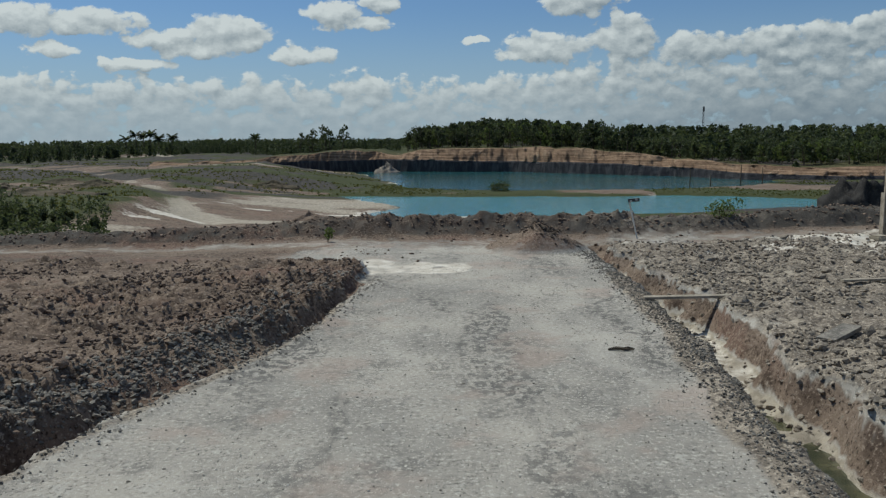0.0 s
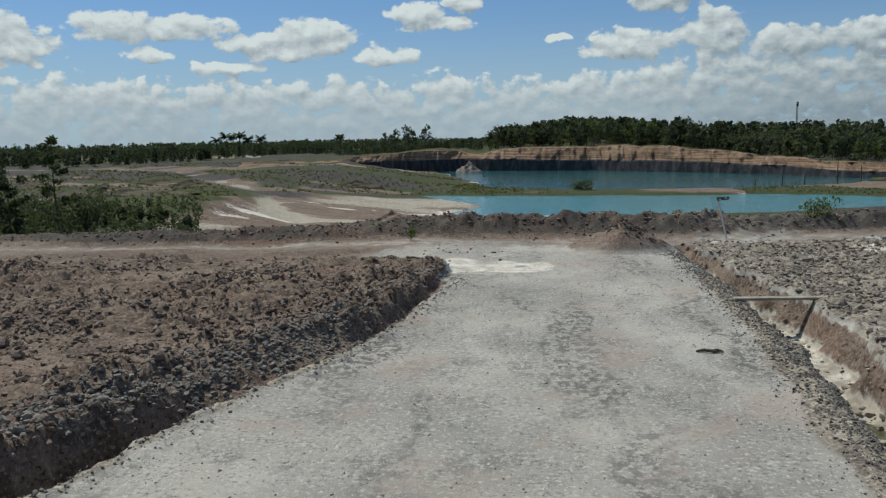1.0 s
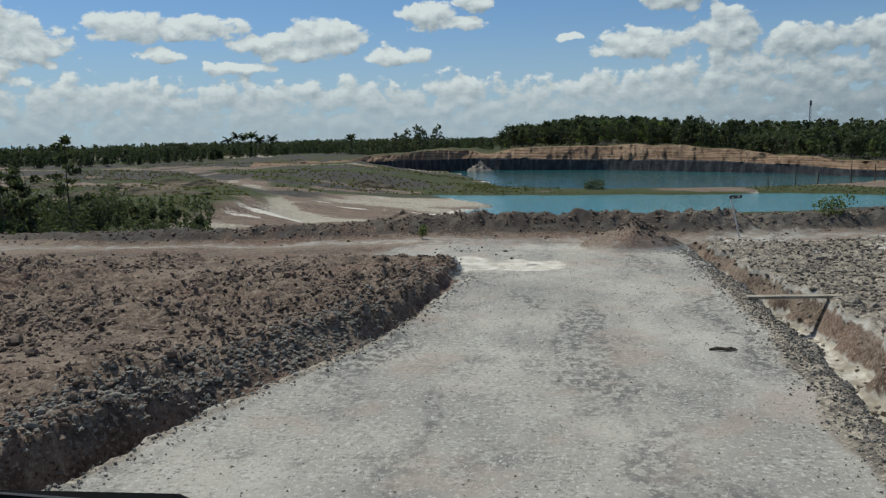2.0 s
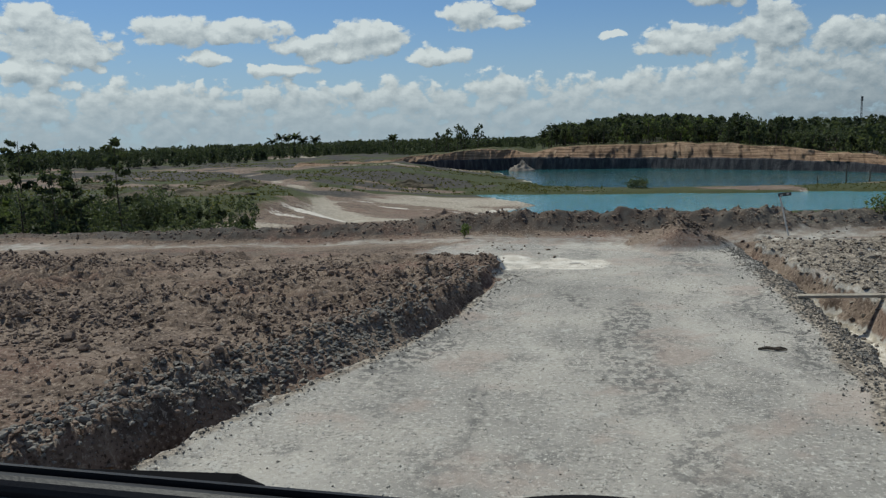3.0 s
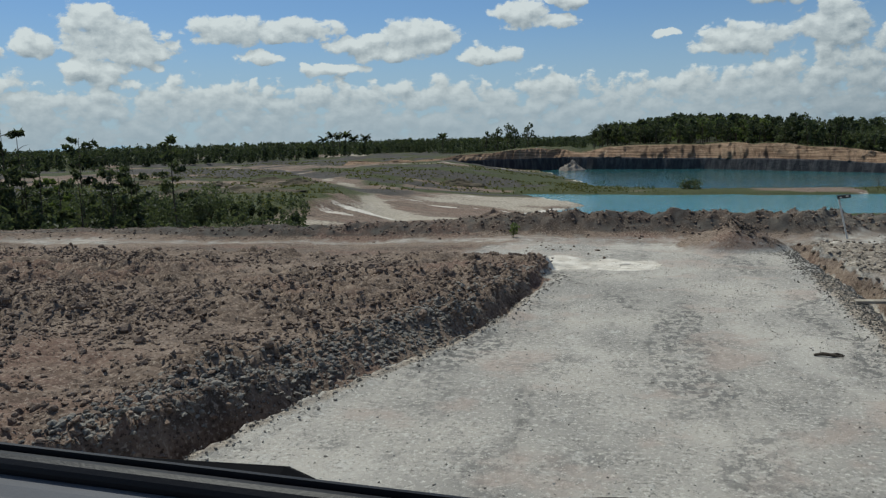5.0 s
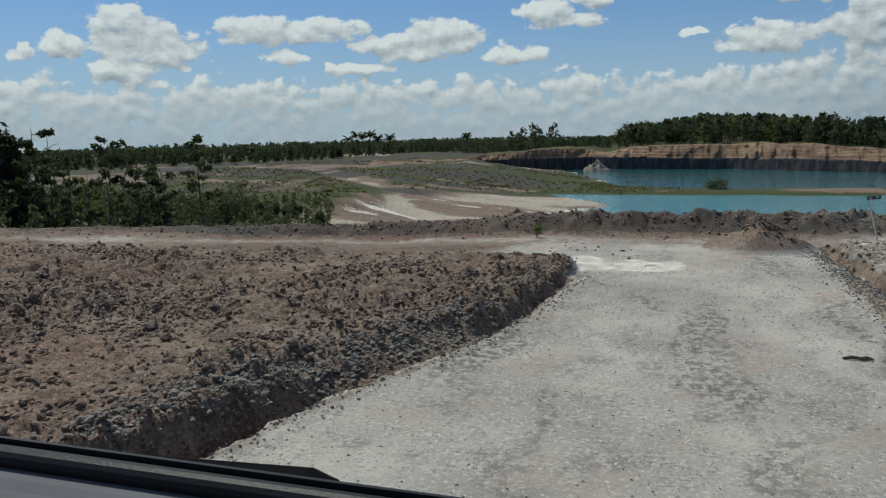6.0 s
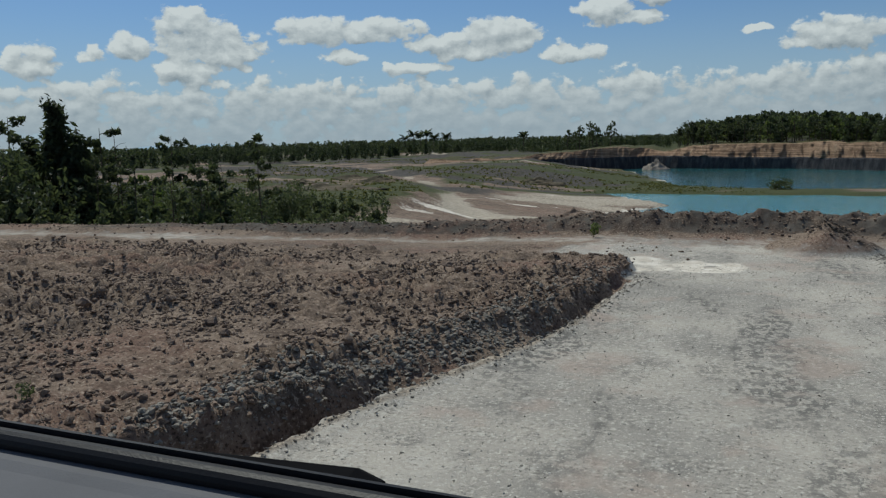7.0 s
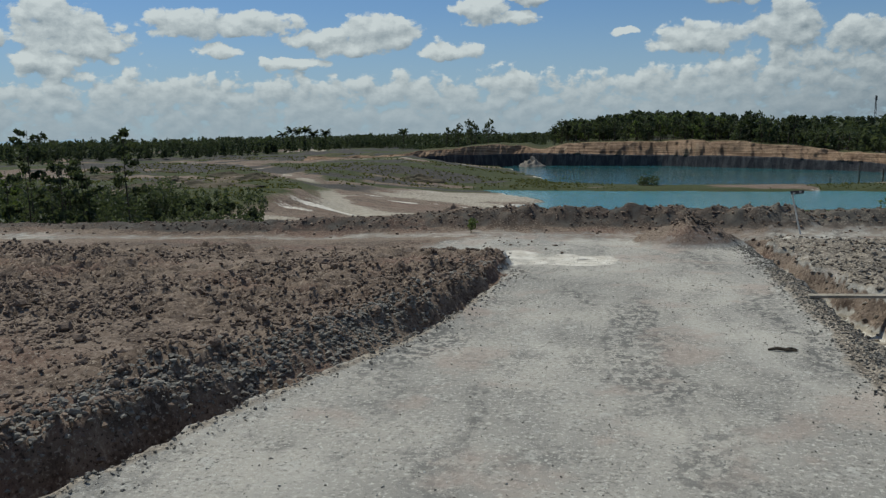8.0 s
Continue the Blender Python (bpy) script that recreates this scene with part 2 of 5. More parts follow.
def ground_height(x, y):
    x, y = np.broadcast_arrays(np.asarray(x, float), np.asarray(y, float))
    plateau, trench, ditch, bank = masks(x, y)
    road = 1 - np.clip(plateau + trench + ditch + bank, 0, 1)
    fine = fbm(x, y, 5.0, 4, 21)
    z = 0.025 * fbm(x, y, 0.7, 3, 2) + 0.012 * fine * road
    # wheel lines and the crumbling rim of the road
    rim = np.exp(-((x - left_edge(y) - 0.12) / 0.22) ** 2) * (1 - ramp(y, 12.5, 14)) + np.exp(-((x - right_edge(y) + 0.22) / 0.2) ** 2) * (1 - ramp(y, 15, 17))
    z = z + rim * (0.035 + 0.09 * fine)
    # the rough field: churned clods, higher in lines
    churn = np.abs(fbm(x, y, 2.2, 4, 40)) * -0.30 + 0.05 + fbm(x, y, 8.0, 2, 41) * 0.20 + fbm(x, y, 3.2, 2, 43) * 0.14
    lines = ramp(fbm(x * 0.3, y, 1.1, 3, 50), -0.16, 0.16) * 1.2
    calm = ramp(fbm(x, y, 0.33, 3, 51), -0.02, 0.14) * 0.45
    field = 0.17 + 0.05 * fbm(x, y, 0.5, 3, 52) + churn * (0.35 + 0.95 * lines) * (1 - calm)
    field = field + 0.03 * np.exp(-((x - left_edge(y) + trench_width(y) + 0.5) / 0.5) ** 2)
    z = z + plateau * field
    z = z - trench * trench_depth(y) * (1 + 0.25 * fine)
    z = z - ditch * (0.46 + 0.10 * fbm(x, y, 1.6, 3, 90) + 0.1 * ramp(y, 9, 6)) * (1 - 0.35 * ramp(y, 13, 17))
    bx = x - right_edge(y) - ditch_width(y)
    z = z + bank * (0.05 + 0.04 * bx.clip(0, 9) * (1 - 0.7 * ramp(y, 13, 18)) + 0.16 * fbm(x, y, 0.55, 3, 33) + 0.20 * fbm(x, y, 3.0, 4, 34) + 0.07 * fine)
    z = z + bank * 0.28 * np.exp(-((bx - 0.7) / 0.75) ** 2) * ramp(9.5 - y, 0, 3)
    z = z + 0.10 * ramp(x, 5.5, 9.5) * ramp(y, 14.5, 18.5)
    # the far end of the road: pale hollow, heap of sand, ridge
    z = z - 0.05 * np.exp(-(((x + 0.6) / 1.0) ** 2 + ((y - 15.4) / 0.7) ** 2))
    tail = ramp(y, 15.2, 17.2) * (1 - ramp(y, 18.6, 19.6))
    z = z + tail * (0.05 + 0.14 * fbm(x, y, 1.2, 4, 12)) * (1 - np.exp(-((x - 1.2) / 1.6) ** 2) * 0.7)
    heap = np.sqrt(((x - 1.95) / 1.12) ** 2 + ((y - 17.3) / 0.85) ** 2) + 0.25 * fbm(x, y, 1.4, 3, 15)
    z = z + 0.62 * np.clip(1 - heap, 0, 1) ** 0.85 * (1 + 0.6 * fbm(x, y, 3.5, 4, 16))
    berm, d = berm_profile(x, y)
    z = z - 0.13 * ramp(y, 15.6, 18.6) * ramp(-x, 2.0, 7.0)
    z = z + berm * (1 + 0.55 * fbm(x, y, 2.0, 3, 18) + 0.45 * fbm(x, y, 5.5, 3, 28))
    # beyond the ridge the land falls away
    fall = ramp(d, 0.6, 10.0)
    z = z * (1 - fall) + mid_level(x, y) * fall
    # spit, shores and strip
    lake = np.maximum(inside(x, y, NEAR_LAKE), inside(x, y, FAR_LAKE))
    shore = lake + fbm(x, y, 0.16, 4, 81) * 5.0 * ramp(y, 60, 90)
    beach = ramp(shore, -30, -1.0)
    low = WATER_Z + 0.22 + 0.018 * np.clip(-shore, 0, 60) + 0.2 * fbm(x, y, 0.35, 3, 82)
    belt = np.minimum(inside(x, y, NEAR_LAKE), 0) + np.minimum(inside(x, y, FAR_LAKE), 0)
    strip = ramp(y, 100, 112) * ramp(x, -6, 4)
    z = np.where(y > 40, z * (1 - np.maximum(beach, strip)) + low * np.maximum(beach, strip), z)
    z = np.where((y > 40) & (shore > -1.2), np.minimum(z, WATER_Z + 0.35 - 0.45 * np.clip(shore + 1.2, 0, 4)), z)
    # behind the pit wall: the old surface, rising to the wooded hill
    pf = pit_front(x) + 9.0
    up = ramp(y - pf, 0.0, 1.5) * ramp(y, 120, 125) * ramp(x, -70, -55)
    hill = pit_top(x) + 4.2 * ramp(y - pf, 10, 170) * ramp(x, -12, 20) + 2.0 * ramp(y - pf, 0, 60) * ramp(x, 46, 70) - 1.2 * ramp(y - pf, 20, 200) * (1 - ramp(x, -40, 0))
    hill = hill - np.interp(x, [30, 60, 120, 200], [0, 1.6, 3.4, 4.6]) * ramp(y - pf, 8, 60)
    z = z * (1 - up) + (hill + 0.5 * fbm(x, y, 0.1, 3, 99)) * up
    far = ramp(y, 330, 700)
    z = z * (1 - far) + (-9.0 * ramp(y, 500, 2500)) * far + 0 * far
    side = ramp(np.abs(x), 190, 330)
    z = np.where(y > 21, z * (1 - side) + (-2.0 - 6 * ramp(np.hypot(x, y), 400, 2500)) * side, z)
    return z


def lines_of(lo, hi, step, grow, far_lo, far_hi, grow_low=None):
    out = list(np.arange(lo, hi, step))
    s, v = step, out[-1]
    while v < far_hi:
        s *= grow
        v += s
        out.append(v)
    s, v, head = step, lo, []
    while v > far_lo:
        s *= grow_low or grow
        v -= s
        head.append(v)
    return np.array(head[::-1] + out)


def mesh_from(name, co, faces, smooth=True):
    me = bpy.data.meshes.new(name)
    co, faces = np.asarray(co, np.float32), np.asarray(faces, np.int32)
    k = faces.shape[1]
    me.vertices.add(len(co))
    me.vertices.foreach_set("co", co.ravel())
    me.loops.add(faces.size)
    me.loops.foreach_set("vertex_index", faces.ravel())
    me.polygons.add(len(faces))
    me.polygons.foreach_set("loop_start", np.arange(0, faces.size, k, dtype=np.int32))
    me.update(calc_edges=True)
    me.shade_smooth() if smooth else me.shade_flat()
    return me


def grid_faces(rows, cols):
    i = np.arange((rows - 1) * (cols - 1))
    a = i // (cols - 1) * cols + i % (cols - 1)
    return np.stack([a, a + 1, a + cols + 1, a + cols], 1)


# ---------------------------------------------------------------- materials
def material(name, rough=0.9, spec=0.25):
    m = bpy.data.materials.new(name)
    m.use_nodes = True
    k = Nodes(m.node_tree)
    b = k.add("ShaderNodeBsdfPrincipled")
    b.inputs["Roughness"].default_value = rough
    b.inputs["Specular IOR Level"].default_value = spec
    o = k.add("ShaderNodeOutputMaterial")
    k.link(b.outputs[0], o.inputs[0])
    return m, k, b


def bump(k, b, height, strength, distance):
    n = k.add("ShaderNodeBump")
    n.inputs["Strength"].default_value, n.inputs["Distance"].default_value = strength, distance
    k.put(n.inputs["Height"], height)
    k.link(n.outputs[0], b.inputs["Normal"])


def place_of(k):
    return k.add("ShaderNodeTexCoord").outputs["Object"]


def earth(name, dark, mid, pale, scale=1.0, rough=0.95, relief=0.5):
    m, k, b = material(name, rough, 0.15)
    p = place_of(k)
    a = k.noise(p, 0.9 * scale, 6, 0.6)
    g = k.noise(p, 14 * scale, 5, 0.65)
    col = k.mix(k.step(a, 0.35, 0.65), dark, mid)
    col = k.mix(k.step(g, 0.5, 0.72), col, pale)
    k.link(col, b.inputs["Base Color"])
    bump(k, b, k.noise(p, 30 * scale, 6, 0.7), relief, 0.02 / scale)
    return m


def ground_material():
    m, k, b = material("ground", 0.95, 0.12)
    p = place_of(k)
    kinds = k.add("ShaderNodeAttribute", attribute_name="kinds")
    kinds2 = k.add("ShaderNodeAttribute", attribute_name="kinds2")
    s1, s2 = k.add("ShaderNodeSeparateColor"), k.add("ShaderNodeSeparateColor")
    k.link(kinds.outputs["Color"], s1.inputs[0])
    k.link(kinds2.outputs["Color"], s2.inputs[0])
    soil, stone, chalk = s1.outputs
    grass, sand, coal = s2.outputs
    big, small, grit = k.noise(p, 0.45, 5, 0.6), k.noise(p, 3.2, 6, 0.62), k.noise(p, 22.0, 6, 0.7)
    speck = k.voronoi(p, 26.0)
    road = k.mix(k.step(big, 0.3, 0.7), (0.25, 0.236, 0.212), (0.41, 0.378, 0.328))
    road = k.mix(k.step(small, 0.55, 0.75), road, (0.43, 0.41, 0.37))
    blotch = k.noise(k.vec("ADD", p, (7, 3, 0)), 1.1, 5, 0.7)
    crumb = k.noise(k.vec("MULTIPLY", p, (9.0, 7.0, 8.0)), 1.0, 5, 0.75)
    road = k.mix(k.math("MULTIPLY", k.step(blotch, 0.50, 0.64, 0.0, 0.75), k.step(crumb, 0.45, 0.52)), road, (0.175, 0.166, 0.152))
    road = k.mix(k.math("MULTIPLY", k.step(grit, 0.55, 0.61), k.step(small, 0.35, 0.6)), road, (0.17, 0.16, 0.14))
    road = k.mix(k.step(grit, 0.45, 0.39), road, (0.47, 0.443, 0.39))
    road = k.mix(k.math("MULTIPLY", k.step(speck, 0.22, 0.10), k.step(crumb, 0.5, 0.56)), road, (0.58, 0.555, 0.50))
    wheel = k.noise(k.vec("MULTIPLY", k.vec("ADD", p, k.vec("MULTIPLY", k.noise(p, 0.5, 3, out=1), (1.4, 0, 0))), (0.9, 0.16, 1)), 1.0, 5, 0.62)
    road = k.mix(k.math("MULTIPLY", k.step(wheel, 0.52, 0.66), 0.5), road, (0.46, 0.43, 0.378))
    road = k.mix(k.math("MULTIPLY", k.step(wheel, 0.49, 0.38), k.step(crumb, 0.47, 0.53)), road, (0.15, 0.142, 0.13))
    road = k.mix(k.math("MULTIPLY", k.step(k.noise(k.vec("ADD", p, (2, 9, 0)), 0.8, 4, 0.6), 0.53, 0.66), 0.55), road, (0.35, 0.28, 0.235))
    earthy = k.mix(k.step(small, 0.35, 0.66), (0.088, 0.064, 0.049), (0.20, 0.15, 0.115))
    calm = k.noise(k.vec("MULTIPLY", p, (0.35, 1.0, 1.0)), 0.75, 5, 0.6)
    earthy = k.mix(k.math("MULTIPLY", k.step(calm, 0.50, 0.60), 0.8), earthy, (0.215, 0.165, 0.127))
    earthy = k.mix(k.math("MULTIPLY", k.step(k.noise(k.vec("MULTIPLY", p, (0.5, 1.0, 1.0)), 0.5, 4, 0.6), 0.52, 0.62), 0.6), earthy, (0.17, 0.105, 0.08))
    earthy = k.mix(k.step(grit, 0.54, 0.62), earthy, (0.29, 0.233, 0.183))
    earthy = k.mix(k.step(grit, 0.45, 0.38), earthy, (0.055, 0.04, 0.03))
    rock = k.mix(k.step(small, 0.35, 0.65), (0.12, 0.10, 0.082), (0.29, 0.248, 0.198))
    rock = k.mix(k.step(grit, 0.52, 0.62), rock, (0.42, 0.365, 0.295))
    rock = k.mix(k.step(grit, 0.45, 0.38), rock, (0.075, 0.065, 0.055))
    pale = k.mix(k.step(small, 0.35, 0.7), (0.48, 0.43, 0.36), (0.66, 0.62, 0.55))
    green = k.mix(k.step(small, 0.35, 0.65), (0.034, 0.042, 0.018), (0.068, 0.074, 0.030))
    green = k.mix(k.step(grit, 0.55, 0.7), green, (0.105, 0.095, 0.052))
    yellow = k.mix(k.step(small, 0.4, 0.65), (0.27, 0.235, 0.187), (0.41, 0.365, 0.295))
    black = k.mix(k.step(small, 0.4, 0.7), (0.04, 0.037, 0.034), (0.11, 0.098, 0.084))

    wide = k.noise(p, 0.16, 5, 0.62)

    def share(v):
        w = k.math("ADD", v, k.math("MULTIPLY_ADD", small, 0.55, -0.275))
        w = k.math("ADD", w, k.math("MULTIPLY_ADD", wide, 0.5, -0.25))
        return k.step(w, 0.38, 0.62)

    col = road
    for w, c in ((soil, earthy), (stone, rock), (sand, yellow), (chalk, pale), (grass, green), (coal, black)):
        col = k.mix(share(w), col, c)
    k.link(col, b.inputs["Base Color"])
    h = k.math("ADD", k.math("MULTIPLY", grit, 0.6), k.math("MULTIPLY", k.noise(p, 70.0, 4, 0.7), 0.35))
    bump(k, b, h, 0.8, 0.032)
    return m


def water_material(name, deep):
    m, k, b = material(name, 0.08, 0.5)
    p = place_of(k)
    depth = k.noise(p, 0.03, 3, 0.5)
    k.link(k.mix(k.step(depth, 0.3, 0.7), tuple(c * deep for c in (0.052, 0.185, 0.205)), tuple(c * deep for c in (0.07, 0.23, 0.25))), b.inputs["Base Color"])
    b.inputs["IOR"].default_value = 1.33
    bump(k, b, k.noise(k.vec("MULTIPLY", p, (0.6, 1.6, 1)), 2.2, 4, 0.6), 0.35, 0.12)
    return m


def leaf_material(name, dark, light, rough=0.6):
    m, k, b = material(name, rough, 0.2)
    info = k.add("ShaderNodeObjectInfo")
    geo = k.add("ShaderNodeNewGeometry")
    r = k.math("ADD", k.math("MULTIPLY", geo.outputs["Random Per Island"], 0.7), k.math("MULTIPLY", info.outputs["Random"], 0.3))
    col = k.mix(r, dark, light)
    k.link(col, b.inputs["Base Color"])
    thin = k.add("ShaderNodeBsdfTranslucent")
    k.link(k.mix(1.0, col, (1.15, 1.15, 0.8), "MULTIPLY"), thin.inputs[0])
    both = k.add("ShaderNodeMixShader")
    both.inputs[0].default_value = 0.45
    k.link(b.outputs[0], both.inputs[1])
    k.link(thin.outputs[0], both.inputs[2])
    end = [n for n in k.tree.nodes if n.bl_idname == "ShaderNodeOutputMaterial"][0]
    k.link(both.outputs[0], end.inputs[0])
    return m


MAT = {
    "ground": ground_material(),
    "water": water_material("turquoise_water", 1.0),
    "deep_water": water_material("deep_blue_green_water", 0.52),
    "clod": earth("clod", (0.105, 0.075, 0.058), (0.215, 0.16, 0.122), (0.32, 0.262, 0.212), 4.0),
    "stone": earth("grey_stone", (0.11, 0.102, 0.09), (0.225, 0.205, 0.176), (0.37, 0.34, 0.295), 4.0),
    "tan_stone": earth("tan_stone", (0.14, 0.118, 0.094), (0.26, 0.225, 0.182), (0.42, 0.372, 0.31), 4.0),
    "pale_stone": earth("pale_stone", (0.34, 0.32, 0.28), (0.46, 0.435, 0.39), (0.56, 0.535, 0.48), 4.0),
    "gravel": earth("dark_gravel", (0.08, 0.076, 0.07), (0.165, 0.154, 0.137), (0.29, 0.27, 0.24), 4.0),
    "dark_clod": earth("dark_clod", (0.055, 0.045, 0.037), (0.11, 0.09, 0.073), (0.20, 0.165, 0.135), 4.0),
    "leaf_far": leaf_material("far_leaf", (0.032, 0.045, 0.027), (0.082, 0.098, 0.052)),
    "sand": earth("sand", (0.25, 0.22, 0.17), (0.33, 0.29, 0.23), (0.40, 0.36, 0.29), 3.0),
    "bark": earth("bark", (0.05, 0.04, 0.03), (0.10, 0.08, 0.06), (0.16, 0.14, 0.11), 8.0),
    "wood": earth("weathered_wood", (0.20, 0.17, 0.13), (0.33, 0.29, 0.23), (0.42, 0.38, 0.32), 6.0, 0.8),
    "leaf": leaf_material("leaf", (0.040, 0.056, 0.031), (0.108, 0.127, 0.066)),
    "leaf_dark": leaf_material("dark_leaf", (0.028, 0.040, 0.024), (0.082, 0.098, 0.050)),
    "leaf_light": leaf_material("light_leaf", (0.06, 0.09, 0.025), (0.16, 0.19, 0.07)),
    "grass": leaf_material("dry_grass", (0.06, 0.075, 0.025), (0.17, 0.16, 0.07), 0.8),
}

# ---------------------------------------------------------------- ground
gx = lines_of(-9.0, 7.0, 0.06, 1.0225, -4600, 4600)
gy = lines_of(4.0, 20.5, 0.06, 1.0205, -400, 4800, 1.07)
GX, GY = np.meshgrid(gx, gy)
GZ = ground_height(GX, GY)
me = mesh_from("ground", np.stack([GX, GY, GZ], -1).reshape(-1, 3), grid_faces(len(gy), len(gx)))
plateau, trench, ditch, bank = masks(GX, GY)
berm, berm_d = berm_profile(GX, GY)
beyond = ramp(berm_d, 0.8, 3.0)
lake_d = np.maximum(inside(GX, GY, NEAR_LAKE), inside(GX, GY, FAR_LAKE))
near = 1 - beyond
rim = np.exp(-((GX - right_edge(GY) + 0.2) / (0.3 + 0.5 * fbm(GX, GY, 0.8, 3, 95).clip(-0.2, 1))) ** 2) * (1 - ramp(GY, 13, 16))
rim2 = np.exp(-((GX - left_edge(GY) - 0.1) / 0.16) ** 2) * (1 - ramp(GY, 11, 14))
lipside = np.exp(-((GX - left_edge(GY) + trench_width(GY) + 0.35) / 0.55) ** 2) * plateau
band = ramp(GY, 15.6, 16.2) * (1 - ramp(GY, 17.8, 18.5)) * ramp(-GX, 1.8, 4.5)
slope_zone = ramp(left_edge(GY) + 0.03 - GX, 0, 0.1) * ramp(GX - left_edge(GY) + trench_width(GY) + 1.0, 0, 0.1) * (1 - ramp(GY, 13.2, 13.8))
soil = near * np.clip(0.9 * slope_zone + trench * 0.85 + 0.72 * ramp(ditch, 0.02, 0.2) * (1 - ramp(ditch, 0.75, 0.95)) + plateau * (1 - 0.1 * lipside) + berm * 1.9 * (1 - 0.75 * ramp(GX, 1, 5)) + 0.5 * ramp(GY, 16.5, 18.2) * (1 - band) + 0.85 * band, 0, 1)
stone = near * np.clip(lipside * 0.1 + trench * 0.05 + rim * 0.95 + rim2 * 0.6 + bank * 0.68 + 0.75 * ramp(berm, 0.12, 0.3) * ramp(GX, 1, 5), 0, 1)
white = 0.80 * np.exp(-(((GX + 0.45) / 1.2) ** 2 + ((GY - 15.3) / 0.8) ** 2 + 4.0 * fbm(GX, GY, 1.3, 4, 85)) ** 2) + ramp(ditch, 0.7, 0.95) * 0.5 * ramp(GY, 7, 9)
white = white + bank * ramp(fbm(GX, GY, 0.8, 4, 14), 0.06, 0.22) * 0.42 + 0.6 * np.exp(-(((GX - 8.0) / 2.6) ** 2 + ((GY - 17.6) / 1.0) ** 2))
shore_d = -lake_d
flat = beyond * pale_flat(GX, GY)
track_d = near_line(GX, GY, TRACK)
white = white + flat * 0.8 * ramp(fbm(GX * 0.3, GY, 0.14, 4, 71), 0.12, 0.17) + beyond * ramp(shore_d, 3.5, 0.5) * 0.7 * ramp(fbm(GX, GY, 0.09, 3, 72), -0.08, 0.1) * ramp(GY, 70, 80)
sandy = beyond * np.clip((0.62 + 1.0 * fbm(GX, GY, 0.25, 4, 78)) * np.exp(-(track_d / 1.6) ** 2) + flat * (0.52 + 2.2 * fbm(GX * 0.3, GY, 0.2, 4, 76)), 0, 1) + 0.8 * ramp(ditch, 0.7, 0.95)
sandy = sandy + bank * 0.42 * ramp(fbm(GX, GY, 1.1, 4, 17), -0.05, 0.15) + beyond * 0.7 * ramp(fbm(GX * 0.2, GY, 0.12, 4, 73), 0.14, 0.2) * (1 - ramp(GY, 330, 420))
streak = fbm(GX * 0.22, GY, 0.13, 4, 88)
soil = soil + beyond * 0.8 + 0.5 * ramp(1.1 - np.hypot((GX - 1.95) / 1.12, (GY - 17.3) / 0.85), 0, 0.3)
grassy = beyond * ramp(fbm(GX * 0.35, GY, 0.09, 4, 74), -0.20, -0.04) * 0.9 * (1 - flat) * (1 - np.exp(-(track_d / 3) ** 2))
grassy = np.maximum(grassy, ramp(GY, 105, 118) * ramp(GX, -14, 0) * (1 - ramp(GY, 150, 160)) * ramp(fbm(GX, GY, 0.08, 3, 75) + 0.1 * ramp(GX, 0, 40), -0.02, 0.08))
grassy = np.maximum(grassy, beyond * np.exp(-(((GX + 40) / 14) ** 2 + ((GY - 85) / 30) ** 2)) * 0.8)
grassy = np.maximum(grassy, ramp(GY, 230, 300))
grassy = np.maximum(grassy, ramp(GY - pit_front(GX), 8, 14) * ramp(GX, -70, -55))
coal = near * (ramp(berm, 0.04, 0.15) * 0.52 + band * 0.42) + beyond * 0.85 * ramp(streak, 0.0, 0.09) * ramp(GY, 60, 90) * (1 - ramp(GY, 250, 330)) * (1 - 0.7 * flat)
for name, chans in (("kinds", (soil, stone, white)), ("kinds2", (grassy, sandy, coal))):
    att = me.color_attributes.new(name, "FLOAT_COLOR", "POINT")
    rgba = np.ones((GX.size, 4), np.float32)
    for i, c in enumerate(chans):
        rgba[:, i] = np.clip(c, 0, 1).ravel()
    att.data.foreach_set("color", rgba.ravel())
me.materials.append(MAT["ground"])
tagged(new("ground", me), "bare worked-over mine ground with pale dirt road", "ground", kind="structure")


def height_at(x, y):
    return float(ground_height(np.array([x]), np.array([y]))[0])


def flat_mesh(name, pts, z):
    bm = bmesh.new()
    bm.faces.new([bm.verts.new((x, y, z)) for x, y in pts])
    me = bpy.data.meshes.new(name)
    bm.to_mesh(me)
    bm.free()
    return me


for pts, label in (([(-30, 80), (62, 80), (62, 110), (34, 122), (0, 123), (-30, 128)], "turquoise pit lake behind the spoil ridge"),
                   ([(-30, 129), (0, 124), (34, 123), (66, 112), (80, 150), (62, 185), (20, 226), (-40, 240)], "darker blue-green pit lake below the quarry wall")):
    me = flat_mesh("water", pts, WATER_Z)
    me.materials.append(MAT["water" if "turquoise" in label else "deep_water"])
    tagged(new("water", me), label, "lake", kind="structure")


# ---------------------------------------------------------------- building helpers
def part(name, bm, mat, parent=None, label=""):
    me = bpy.data.meshes.new(name)
    bm.to_mesh(me)
    bm.free()
    me.materials.append(mat)
    ob = new(name, me)
    if parent:
        ob.parent = parent
    if label:
        ob["label"] = label
    return ob


def mesh_part(name, me, mat, parent=None, label=""):
    me.materials.append(mat)
    ob = new(name, me)
    if parent:
        ob.parent = parent
    if label:
        ob["label"] = label
    return ob


def thing(name, at, label, category, group="", turn=0.0):
    return tagged(place_empty(name, at, turn), label, category, group)


def place_empty(name, at, turn):
    ob = new(name)
    ob.matrix_basis = pose(*at, 0, 0, turn)
    return ob


